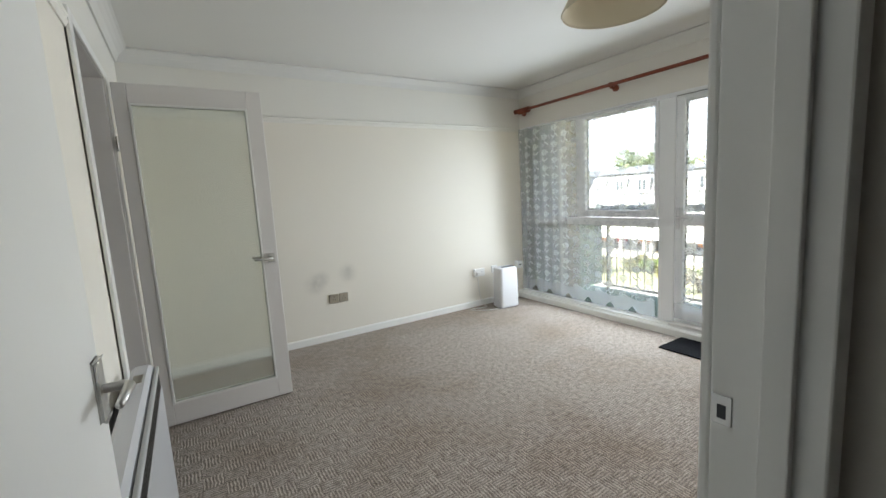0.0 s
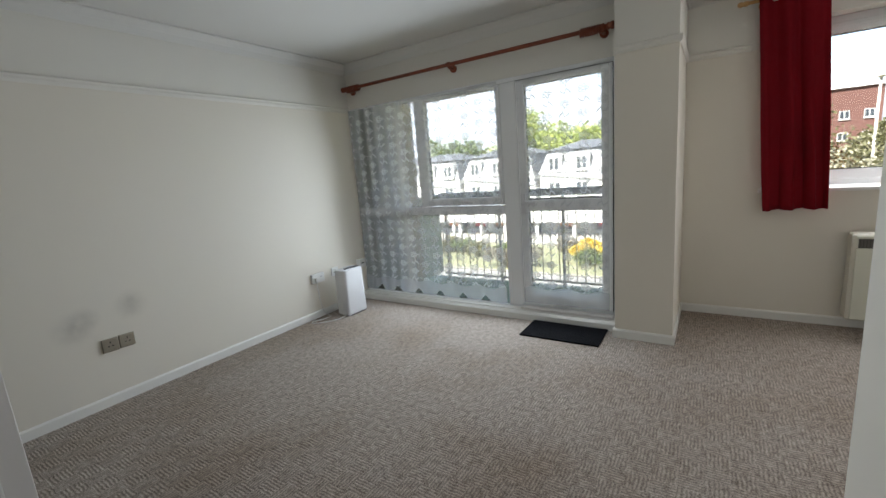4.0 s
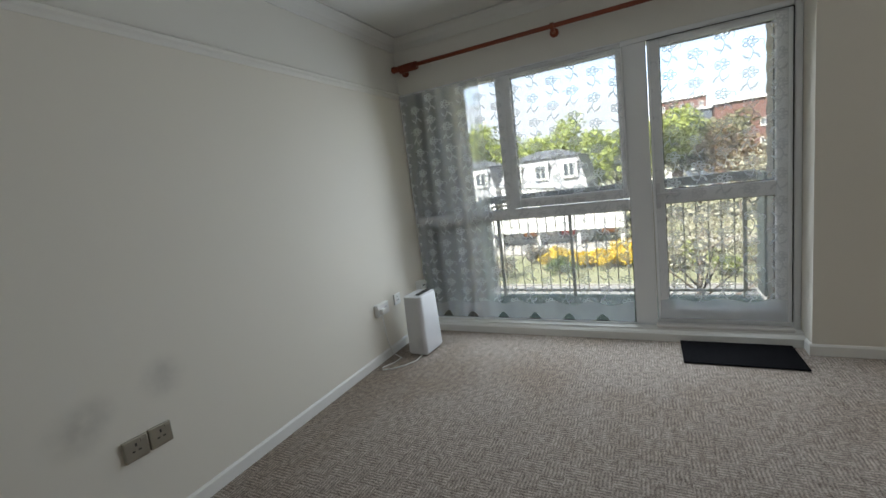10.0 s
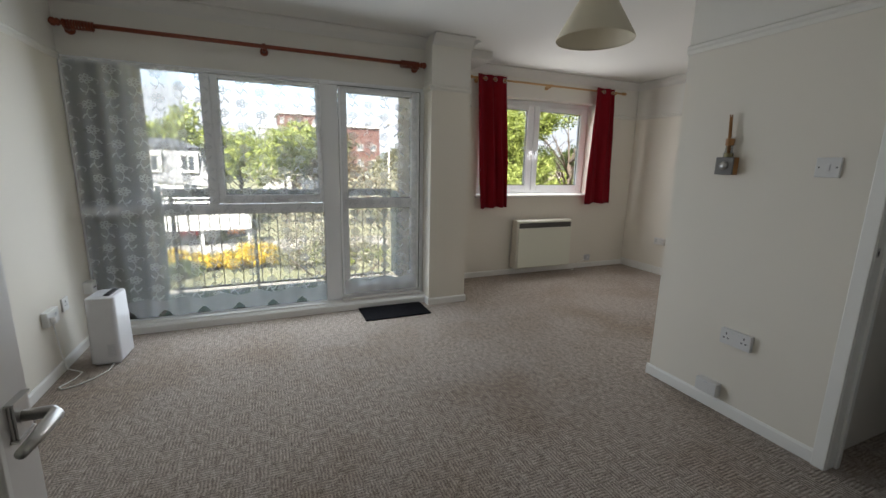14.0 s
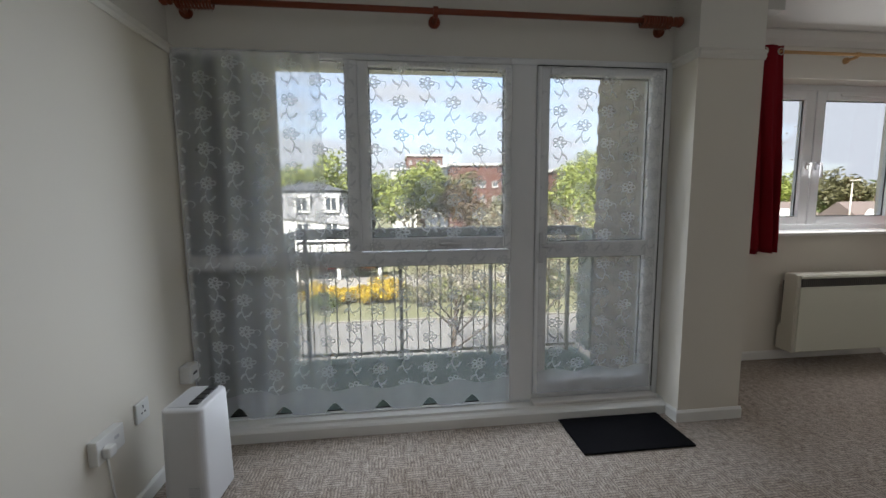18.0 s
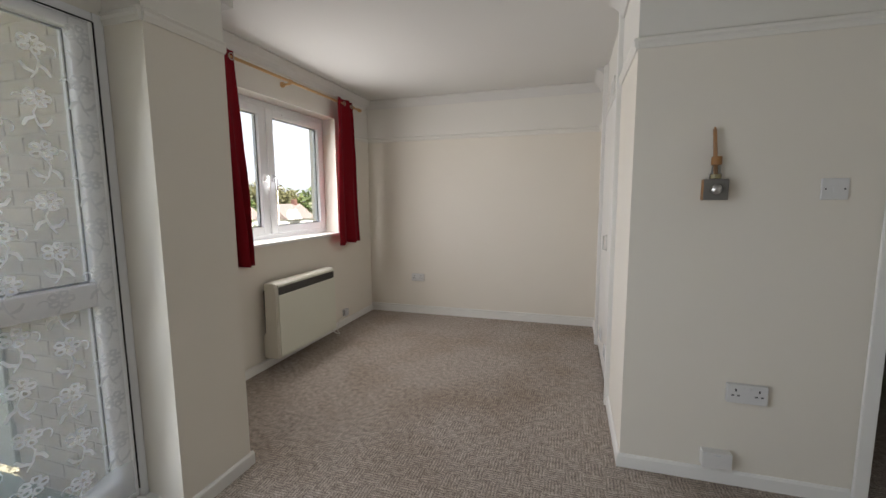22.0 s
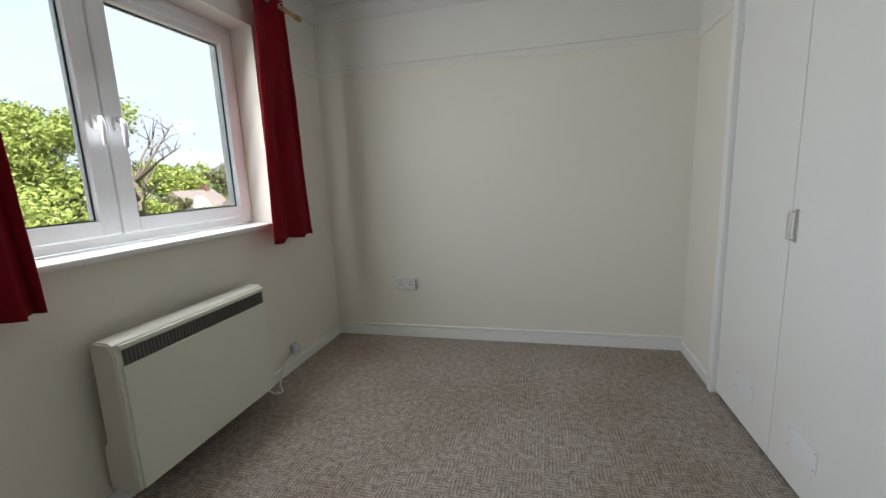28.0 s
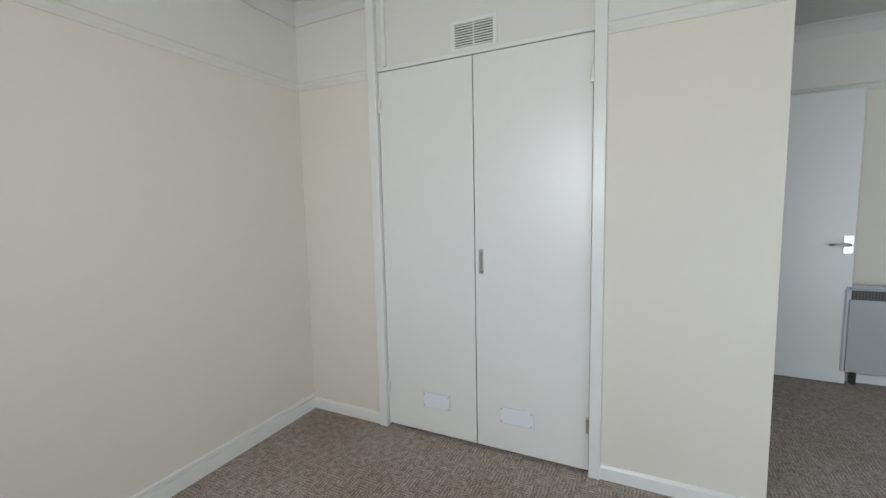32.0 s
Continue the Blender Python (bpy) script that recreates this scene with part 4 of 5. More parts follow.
PINS = lambda o: [(o, 0.018, 0.003, 0.006), (o - 0.011, -0.006, 0.005, 0.003), (o + 0.011, -0.006, 0.005, 0.003)]
for x in (1.155, 1.247):
    wall_plate("power_socket", "brushed steel single wall socket below sooty smudges", "socket", (x, NY, 0.388), (0.086, 0.086), "y-", M_BRASSY, 0.014, PINS(0.0), rocker=[(0.025, 0.028, 0.008, 0.006)]).rotation_euler = (0, radians(1.5), 0)
wall_plate("spur_box", "white fused spur box on the wall", "switch", (2.83, NY, 0.388), (0.145, 0.088), "y-", M_PLASTIC, 0.032, [(0.03, 0.01, 0.012, 0.006)], M_GREYPL, rocker=[(-0.03, 0.0, 0.012, 0.012)])
wall_plate("power_socket", "white single wall socket beside the air purifier", "socket", (3.06, NY, 0.395), (0.086, 0.086), "y-", M_PLASTIC, 0.012, PINS(0.0))
wall_plate("phone_box", "white junction box near the window frame", "socket", (3.42, NY, 0.405), (0.085, 0.085), "y-", M_PLASTIC, 0.055, [(0.0, 0.0, 0.02, 0.006)])
wall_plate("light_switch", "white light switch on the short wall", "switch", (0.820, NIBY, 1.345), (0.092, 0.086), "y+", M_OLDPL, 0.010, [(-0.032, 0, 0.003, 0.003), (0.032, 0, 0.003, 0.003)], rocker=[(0.0, 0.0, 0.008, 0.014)])
wall_plate("power_socket", "white double wall socket on the short wall", "socket", (1.066, NIBY, 0.445), (0.156, 0.086), "y+", M_OLDPL, 0.026, PINS(-0.045) + PINS(0.045), rocker=[(-0.016, 0.025, 0.007, 0.006), (0.016, 0.025, 0.007, 0.006)])
wall_plate("spur_box", "white box above the skirting of the short wall", "switch", (1.168, NIBY, 0.124), (0.12, 0.075), "y+", M_OLDPL, 0.045, [(0.0, 0.026, 0.012, 0.002)], M_GREYPL)
wall_plate("power_socket", "white double wall socket in the bay", "socket", (3.50, SY, 0.425), (0.148, 0.084), "y+", M_OLDPL, 0.026, PINS(-0.042) + PINS(0.042), rocker=[(-0.016, 0.025, 0.007, 0.006), (0.016, 0.025, 0.007, 0.006)])
wall_plate("spur_box", "grey-white heater connection box above the skirting", "switch", (BX, -1.555, 0.135), (0.075, 0.075), "x-", M_GREYPL, 0.032, [(0.0, 0.01, 0.01, 0.006)], M_PLASTIC)

# ---- reed diffuser on the wall ----
rd = root("reed_diffuser", (1.2525, NIBY, 1.29), "wall-mounted wood and grey holder with a reed diffuser bottle", "diffuser")
part("holder", box(1.206, 1.299, NIBY + 0.002, NIBY + 0.040, 1.291, 1.380, 0.004), M_OAK, rd, "amber wooden holder")
part("face", box(1.206, 1.299, NIBY + 0.040, NIBY + 0.048, 1.291, 1.380, 0.003), make_mat("grey_slate_face", (0.16, 0.15, 0.135), 0.55, vary=0.15), rd, "dark grey face plate")
part("knob", tube([(1.2525, NIBY + 0.048, 1.337), (1.2525, NIBY + 0.060, 1.337)], [0.022, 0.019], 24), M_METAL, rd, "round polished metal knob", True)
RY = NIBY + 0.026
part("bottle", tube([(1.252, RY, 1.380), (1.252, RY, 1.402), (1.252, RY, 1.408), (1.252, RY, 1.44)], [0.023, 0.023, 0.018, 0.016], 20), M_GLASS, rd, "clear glass bottle", True)
part("oil", tube([(1.252, RY, 1.382), (1.252, RY, 1.40)], 0.020, 16), make_mat("pale_oil", (0.62, 0.52, 0.28), 0.2), rd)
part("collar", tube([(1.252, RY, 1.44), (1.252, RY, 1.475)], 0.020, 20), M_OAK, rd, "amber wooden collar")
for k in range(6):
    a = k * 1.05
    part("reed", tube([(1.252 + 0.006 * math.cos(a), RY + 0.006 * math.sin(a), 1.395), (1.266 + 0.005 * math.cos(a), RY + 0.005 * math.sin(a), 1.59 + 0.008 * math.sin(a * 2))], 0.0028, 6), M_OAK, rd)

rd.matrix_basis = Matrix.Translation((-0.004, 0, 0.012)) @ rd.matrix_basis

# ---- air purifier and its cable ----
ap = root("air_purifier", (0, 0, 0), "white upright air purifier with dark top vents, on the carpet", "air purifier")
hb = bmesh.new()
bmesh.ops.create_cube(hb, size=1.0)
for v in hb.verts:
    k = 1.0 if v.co.z < 0 else 0.93
    v.co = Vector((v.co.x * 0.25 * k, v.co.y * 0.17 * k, 0.236 + v.co.z * 0.432))
bmesh.ops.bevel(hb, geom=[e for e in hb.edges if abs(e.verts[0].co.z - e.verts[1].co.z) > 0.1], offset=0.032, segments=6, affect="EDGES", profile=0.5)
bmesh.ops.bevel(hb, geom=[e for e in hb.edges if min(e.verts[0].co.z, e.verts[1].co.z) > 0.44], offset=0.010, segments=3, affect="EDGES", profile=0.5)
part("housing", hb, M_PURIFIER, ap)
part("base", box(-0.108, 0.108, -0.070, 0.070, 0.0, 0.022, 0.008), M_GREYPL, ap)
part("control_panel", box(-0.085, 0.09, -0.055, 0.060, 0.4515, 0.454, 0.001), M_GREYPL, ap, "pale grey control panel")
for k in range(4):
    part("vent", box(-0.07 + 0.042 * k, -0.034 + 0.042 * k, -0.050, -0.012, 0.454, 0.462, 0.003), M_DARKPL, ap, "black outlet vent")
for k in range(9):
    part("side_slot", box(-0.1262, -0.1235, -0.062, -0.018, 0.060 + 0.0095 * k, 0.0655 + 0.0095 * k), M_GREYPL, ap)
ap.matrix_basis = pose(3.030, 3.428, 0, 0, 0, -4)
solid("power_cable", tube([(2.80, 3.628, 0.375), (2.79, 3.615, 0.30), (2.80, 3.61, 0.16), (2.82, 3.60, 0.05), (2.84, 3.54, 0.008), (2.76, 3.55, 0.006), (2.67, 3.595, 0.006), (2.635, 3.57, 0.006), (2.66, 3.51, 0.006), (2.74, 3.44, 0.006), (2.82, 3.40, 0.006), (2.90, 3.395, 0.012)], 0.0042, 8), M_COPPER, "white power cable lying on the carpet", "cable", smooth=True)
plug = solid("plug", box(2.775, 2.815, 3.60, 3.628, 0.36, 0.40, 0.006), M_PLASTIC, "white plug in the spur box", "plug")

# ---- door mat ----
solid("door_mat", box(3.098, 3.472, 1.100, 1.695, 0.001, 0.012, 0.004), M_RUBBER, "black door mat on the carpet before the balcony door", "door mat")

# ---- curtain poles ----
def pole(name, x, z, y0, y1, r, mat, label, brackets, wall_x, chunky, rings=0):
    rt = root(name, (x, (y0 + y1) / 2, z), label, "curtain pole")
    part("rod", tube([(x, y0, z), (x, y1, z)], r, 14), mat, rt, smooth=True)
    for y, s in ((y0, -1), (y1, 1)):
        if chunky:
            prof = [(0.0, 1.0), (0.006, 1.5), (0.016, 1.6), (0.022, 1.2), (0.030, 1.75), (0.044, 1.75), (0.052, 1.2), (0.055, 0.3)]
            start = y - s * 0.055
            for k in range(rings):
                c = y - s * (0.075 + 0.0155 * k + (0.012 if k else 0.0))
                hang = r * 0.42
                pts = [(x + 1.75 * r * math.cos(a), c + 0.002 * math.sin(a + k), z - hang + 1.75 * r * math.sin(a)) for a in (2 * math.pi * q / 18 for q in range(19))]
                ring = part("curtain_ring", tube(pts, r * 0.38, 7, False), mat, rt, smooth=True)
                eye = [(x + 0.004 * math.cos(a), c, z - hang - 2.3 * r + 0.004 * math.sin(a)) for a in (2 * math.pi * q / 8 for q in range(9))]
                part("screw_eye", tube(eye, 0.0011, 5, False), M_BRASSY, ring)
        else:
            prof = [(0.0, 1.0), (0.006, 1.5), (0.022, 1.6), (0.03, 1.2), (0.045, 1.7), (0.06, 1.2), (0.064, 0.3)]
            start = y
        part("finial", tube([(x, start + s * a, z) for a, _ in prof], [r * k for _, k in prof], 16), mat, rt, smooth=True)
    for y in brackets:
        part("bracket", merge(tube([(x, y, z - r * 1.6), (wall_x - 0.012, y, z - r * 1.6)], r * 0.8, 10), tube([(x, y - 0.012, z), (x, y + 0.012, z)], r * 1.45, 16), tube([(wall_x - 0.014, y, z - r * 1.6), (wall_x, y, z - r * 1.6)], r * 2.0, 16)), mat, rt, smooth=False)
    return rt


pole("curtain_pole", 3.45, 2.182, 1.050, 3.645, 0.0150, M_MAHOGANY, "mahogany curtain pole, its rings pushed to both ends", (1.135, 2.370, 3.565), WX, True, 10)
pole("curtain_pole", 4.015, 2.262, -1.83, 0.30, 0.011, M_PINE, "pine wooden curtain pole above the bay window", (-0.72, 0.22, -1.72), BX, False)


def curtain(bottom, top, z0, z1, folds, label, seed):
    """An eyelet curtain. bottom and top: its span along the wall at the hem and at the pole."""
    rt = root("curtain", (4.0, (bottom[0] + bottom[1]) / 2, z0), label, "curtain", "red curtains")
    bm = bmesh.new()
    nu, nv = 110, 30
    grid = []
    for i in range(nv + 1):
        v = i / nv
        a0, a1 = bottom[0] + (top[0] - bottom[0]) * v, bottom[1] + (top[1] - bottom[1]) * v
        row = []
        for k in range(nu + 1):
            u = k / nu
            ph = 2 * math.pi * folds * u + 0.9 * noise.noise((u * 2.2, v * 1.4, seed))
            amp = (0.020 + 0.016 * noise.noise((u * 3 + 5, v * 2, seed))) * (0.75 + 0.5 * (1 - v))
            y = a0 + (a1 - a0) * u + 0.008 * math.sin(ph * 2 + 1) * (1 - v)
            x = 4.005 + amp * math.sin(ph) + 0.005 * noise.noise((u * 9, v * 7, seed))
            row.append(bm.verts.new((x, y, z0 + (z1 - z0) * v + (0.004 * math.sin(ph) + 0.012 * noise.noise((u * 2.5, 0.0, seed))) * (1 - v))))
        grid.append(row)
    for a, b in zip(grid, grid[1:]):
        for k in range(nu):
            bm.faces.new((a[k], a[k + 1], b[k + 1], b[k]))
    cl = part("cloth", bm, M_RED, rt, smooth=True)
    sd = cl.modifiers.new("thick", "SOLIDIFY")
    sd.thickness = 0.003
    for k in range(folds * 2):
        y = top[0] + (top[1] - top[0]) * (k + 0.5) / (folds * 2)
        pts = [(4.005 + (0.014 if k % 2 else -0.014), y + 0.021 * math.cos(a), z1 - 0.044 + 0.021 * math.sin(a)) for a in (2 * math.pi * j / 16 for j in range(17))]
        part("eyelet", tube(pts, 0.004, 6, False), M_BRASSY, rt, "dull metal eyelet")
    return rt


curtain((-0.205, 0.155), (-0.115, 0.245), 0.850, 2.300, 3, "long red cotton eyelet curtain, drawn open", 1.7)
curtain((-1.790, -1.350), (-1.690, -1.405), 0.875, 2.300, 2, "narrow red cotton eyelet curtain, drawn open", 4.3)

# ---- pendant lamp ----
LX, LY = 1.475, 0.925
pl_ = root("pendant_lamp", (LX, LY, CEIL), "cream coolie-shaped pendant lampshade hanging from the ceiling", "lamp")
part("ceiling_rose", tube([(LX, LY, CEIL), (LX, LY, CEIL - 0.018), (LX, LY, CEIL - 0.03)], [0.045, 0.042, 0.012], 24), M_PLASTIC, pl_, smooth=True)
part("flex", tube([(LX, LY, CEIL - 0.03), (LX, LY, 2.16)], 0.0035, 8), M_COPPER, pl_)
sh = bmesh.new()
seg = 40
prev = None
for r, z in ((0.180, 1.922), (0.182, 1.927), (0.138, 2.005), (0.096, 2.078), (0.056, 2.15), (0.054, 2.15), (0.094, 2.076), (0.136, 2.003), (0.177, 1.929)):
    ring = [sh.verts.new((LX + r * math.cos(2 * math.pi * k / seg), LY + r * math.sin(2 * math.pi * k / seg), z)) for k in range(seg)]
    if prev:
        for k in range(seg):
            sh.faces.new((prev[k], prev[(k + 1) % seg], ring[(k + 1) % seg], ring[k]))
    prev = ring
part("shade", sh, M_SHADE, pl_, "cream fabric coolie shade", True)
part("bulb", tube([(LX, LY, 2.13), (LX, LY, 2.10), (LX, LY, 2.06), (LX, LY, 2.02), (LX, LY, 2.005)], [0.014, 0.016, 0.028, 0.022, 0.006], 16), M_PLASTIC, pl_, "unlit white bulb", True)
part("spider", merge(*[tube([(LX, LY, 2.145), (LX + 0.05 * math.cos(a), LY + 0.05 * math.sin(a), 2.147)], 0.002, 6) for a in (0.3, 2.4, 4.5)]), M_METAL, pl_)

# ---- net curtains ----
def net(y0, y1, z0, z1, x, label, gaps, fold_from, seed):
    """A net hanging flat before the glass, gathered towards its far end, with a scalloped hem and woven flowers."""
    rt = root("net_curtain", (x, (y0 + y1) / 2, z0), label, "net curtain", "net curtains")
    rnd = random.Random(seed)

    def depth(y, z):
        k = max(0.0, min(1.0, (y - fold_from) / 0.3))
        return x + (0.002 + 0.009 * k) * math.sin(y * 48 + 0.5 * math.sin(z * 2)) + 0.002 * math.sin(y * 17 + z * 3)

    def hem(y):
        lift = 0.0
        for g in gaps:
            d = abs(y - g) / 0.050
            if d < 1:
                lift = max(lift, 0.060 * (1 - d) ** 0.65)
            lift = max(lift, 0.006 * max(0.0, 1 - abs(y - g) / 0.12))
        return z0 + lift

    bm = bmesh.new()
    nu, nv = int((y1 - y0) / 0.009), 24
    grid = []
    for i in range(nv + 1):
        row = []
        for k in range(nu + 1):
            y = y0 + (y1 - y0) * k / nu
            lo = hem(y)
            z = lo + (z1 - lo) * i / nv
            row.append(bm.verts.new((depth(y, z), y, z)))
        grid.append(row)
    for a, b in zip(grid, grid[1:]):
        for k in range(nu):
            bm.faces.new((a[k], a[k + 1], b[k + 1], b[k]))
    part("netting", bm, M_NET, rt, smooth=True)

    def layer(name, a, b, low, high, off, label, mat=M_NETDENSE):
        """A second thickness of net over the stretch a to b, in loose upright folds."""
        lm = bmesh.new()
        n_ = max(8, int((b - a) / 0.009))
        rows = []
        for i in range(9):
            v = i / 8
            row = []
            for k in range(n_ + 1):
                y = a + (b - a) * k / n_
                z = low(y) + (high(y) - low(y)) * v
                row.append(lm.verts.new((depth(y, z) - off + (0.005 * math.sin(y * 62 + z) if off < 0 else 0.0), y, z)))
            rows.append(row)
        for p_, q_ in zip(rows, rows[1:]):
            for k in range(n_):
                lm.faces.new((p_[k], p_[k + 1], q_[k + 1], q_[k]))
        part(name, lm, mat, rt, label, smooth=True)

    layer("hem_band", y0, y1, hem, lambda y: z0 + 0.135 + 0.012 * math.sin(y * 23), 0.003, "denser scalloped hem band")
    if fold_from < y1:
        layer("gathered_net", fold_from, y1, hem, lambda y: z1, -0.009, "net gathered in upright folds", M_NETFOLD)
    # flowers with curling stems in staggered rows
    fm = bmesh.new()

    def ribbon(pts, w):
        ps = [Vector((p[0], p[1])) for p in pts]
        last = None
        for i, p in enumerate(ps):
            d = (ps[min(i + 1, len(ps) - 1)] - ps[max(i - 1, 0)]).normalized()
            nrm = Vector((-d.y, d.x)) * (w * (0.35 + 0.65 * math.sin(math.pi * (i + 0.5) / len(ps))))
            pair = []
            for q in (p + nrm, p - nrm):
                if not (y0 < q.x < y1) or q.y > z1 - 0.02 or q.y < z0 + 0.05:
                    pair = None
                    break
                pair.append(fm.verts.new((depth(q.x, q.y) - 0.0015, q.x, q.y)))
            if last and pair:
                fm.faces.new((last[0], last[1], pair[1], pair[0]))
            last = pair

    STEP_Y, STEP_Z = 0.137, 0.168
    cols = int((y1 - y0) / STEP_Y) + 2
    for c in range(cols):
        for rrow in range(12):
            cy = y0 + 0.04 + c * STEP_Y
            cz = z1 - 0.06 - rrow * STEP_Z - (0.075 if c % 2 else 0.0)
            side = 1 if rrow % 2 else -1
            for p in range(5):
                a = 0.6 + p * 2 * math.pi / 5
                tip = (cy + 0.040 * math.cos(a), cz + 0.030 * math.sin(a))
                for s in (-0.45, 0.45):
                    ribbon([(cy + 0.008 * math.cos(a), cz + 0.008 * math.sin(a)), (cy + 0.026 * math.cos(a + s), cz + 0.021 * math.sin(a + s)), (cy + 0.037 * math.cos(a + s * 0.6), cz + 0.029 * math.sin(a + s * 0.6)), tip], 0.0050)
            ribbon([(cy, cz - 0.02), (cy + side * 0.016, cz - 0.05), (cy + side * 0.006, cz - 0.085), (cy - side * 0.012, cz - 0.11)], 0.0034)
            ribbon([(cy + side * 0.014, cz - 0.062), (cy + side * 0.034, cz - 0.072), (cy + side * 0.046, cz - 0.094)], 0.0065)
            ribbon([(cy + side * 0.004, cz - 0.090), (cy - side * 0.022, cz - 0.082), (cy - side * 0.036, cz - 0.062)], 0.0060)
            ribbon([(cy + side * 0.05 + 0.018 * math.cos(b), cz - 0.012 + 0.018 * math.sin(b)) for b in (0.2, 0.9, 1.6, 2.3, 3.0, 3.7, 4.4)], 0.0022)
    tagged(part("flower_pattern", fm, M_NETFLOWER, rt, "woven grey-white flower pattern"), kind="stuff")
    part("hem", tube([(depth(y0 + (y1 - y0) * k / nu, hem(y0 + (y1 - y0) * k / nu)) - 0.001, y0 + (y1 - y0) * k / nu, hem(y0 + (y1 - y0) * k / nu)) for k in range(nu + 1)], 0.0022, 5), M_NETFLOWER, rt)
    part("curtain_wire", tube([(x + 0.001, y0, z1 - 0.004), (x + 0.001, y1, z1 - 0.004)], 0.0025, 6), M_GREYPL, rt)
    return rt


net(1.965, 3.635, 0.104, 1.985, 3.497, "white net curtain with woven flowers before the balcony window", [3.44, 3.21, 2.94, 2.68, 2.42, 2.18], 2.95, 3)
net(1.105, 1.800, 0.135, 1.955, 3.506, "white net curtain with woven flowers on the balcony door", [], 9.0, 5)

# ---- balcony ----
solid("balcony_floor", box(3.600, 4.72, PY1 - 0.03, 3.95, -0.22, -0.06), M_BALCONY, "green-grey coated balcony floor", "balcony", "structure")
solid("balcony_soffit", box(3.60, 5.05, 0.3, 4.4, 2.34, 2.55), M_RENDER, "pale rendered underside of the balcony above", "soffit", "structure")
wing = solid("wall_balcony_wing", merge(box(3.80, 4.16, 3.33, 3.95, -0.3, 2.6), box(3.62, 3.80, 3.64, 3.95, -0.3, 2.6)), M_MORTAR, "buff brick wing wall at the end of the balcony", "wall", "structure")
bayw = solid("wall_bay_outside", box(3.625, 4.395, PY1 - 0.03, PY1 - 0.014, -0.3, 2.6), M_MORTAR, "buff brick side of the bay beside the balcony", "wall", "structure")
rl = root("balcony_railing", (4.66, 2.3, -0.06), "grey painted steel balcony railing with a flat top board", "railing")
part("top_board", box(4.62, 4.70, 1.045, 3.365, 0.955, 1.035, 0.006), M_RAILTOP, rl, "flat grey top board")
part("bottom_rail", box(4.648, 4.672, 1.045, 3.365, -0.012, 0.012), M_RAIL, rl)
part("mid_rail", box(4.648, 4.672, 1.045, 3.365, 0.915, 0.935), M_RAIL, rl)
for y in (1.12, 1.80, 2.553, 3.30):
    part("post", box(4.645, 4.675, y - 0.015, y + 0.015, -0.06, 0.955), M_RAIL, rl)
for ya, xa in ((1.012, 4.40), (3.372, 4.165)):
    part("end_panel", box(xa, 4.645, ya, ya + 0.028, 0.02, 1.02, 0.004), M_ENDPANEL, rl, "pale green-grey painted end panel")
bal_me = to_mesh("baluster", box(-0.005, 0.005, -0.005, 0.005, 0.012, 0.915), M_RAIL)
y = 1.10
while y < 3.36:
    if min(abs(y - q) for q in (1.12, 1.80, 2.553, 3.30)) > 0.03:
        b = new("baluster", bal_me)
        b.parent = rl
        b.matrix_parent_inverse = rl.matrix_basis.inverted()
        b.matrix_basis = Matrix.Translation((4.66, y, 0))
    y += 0.094

# ---- outside: ground, buildings, planting ----
GZ = -6.0
M_GRASS = make_mat("rough_grass", (0.085, 0.10, 0.04), 0.95, tint=(0.15, 0.14, 0.085), scale=0.5, fine=9, bump=0.6, depth=0.05)
M_ROAD = make_mat("asphalt", (0.15, 0.148, 0.142), 0.9, vary=0.25, scale=0.6, fine=30)
M_PAVE = make_mat("concrete_paving", (0.22, 0.21, 0.19), 0.9, vary=0.2, scale=0.8, fine=20)
M_STUCCO = make_mat("white_stucco", (0.56, 0.56, 0.54), 0.8, vary=0.06, scale=0.7, fine=20)
M_LEAD = make_mat("grey_mansard_slate", (0.22, 0.225, 0.235), 0.7, vary=0.2, scale=1.5, fine=14)
M_SLATE = make_mat("dark_slate_roof", (0.06, 0.065, 0.075), 0.6, vary=0.25, scale=1.5, fine=14)
M_REDBRICK = make_mat("red_brick_far", (0.125, 0.058, 0.045), 0.85, vary=0.25, scale=1.5, fine=14)
M_CLAD = make_mat("blue_grey_cladding", (0.07, 0.085, 0.11), 0.6, vary=0.2, scale=1.0, fine=10)
M_FARGLASS = make_mat("far_window_glass", (0.05, 0.06, 0.07), 0.12, vary=0.3, scale=2, fine=10)
M_TILE = make_mat("brown_roof_tiles", (0.17, 0.135, 0.12), 0.8, vary=0.25, scale=1.2, fine=12)
M_BARK = make_mat("bark", (0.13, 0.10, 0.075), 0.95, vary=0.35, scale=8, fine=60, bump=0.6, depth=0.02)
M_SHOPRED = make_mat("red_sign_paint", (0.55, 0.03, 0.03), 0.5, vary=0.1)
M_SHOPORANGE = make_mat("orange_sign_paint", (0.62, 0.22, 0.04), 0.5, vary=0.1)


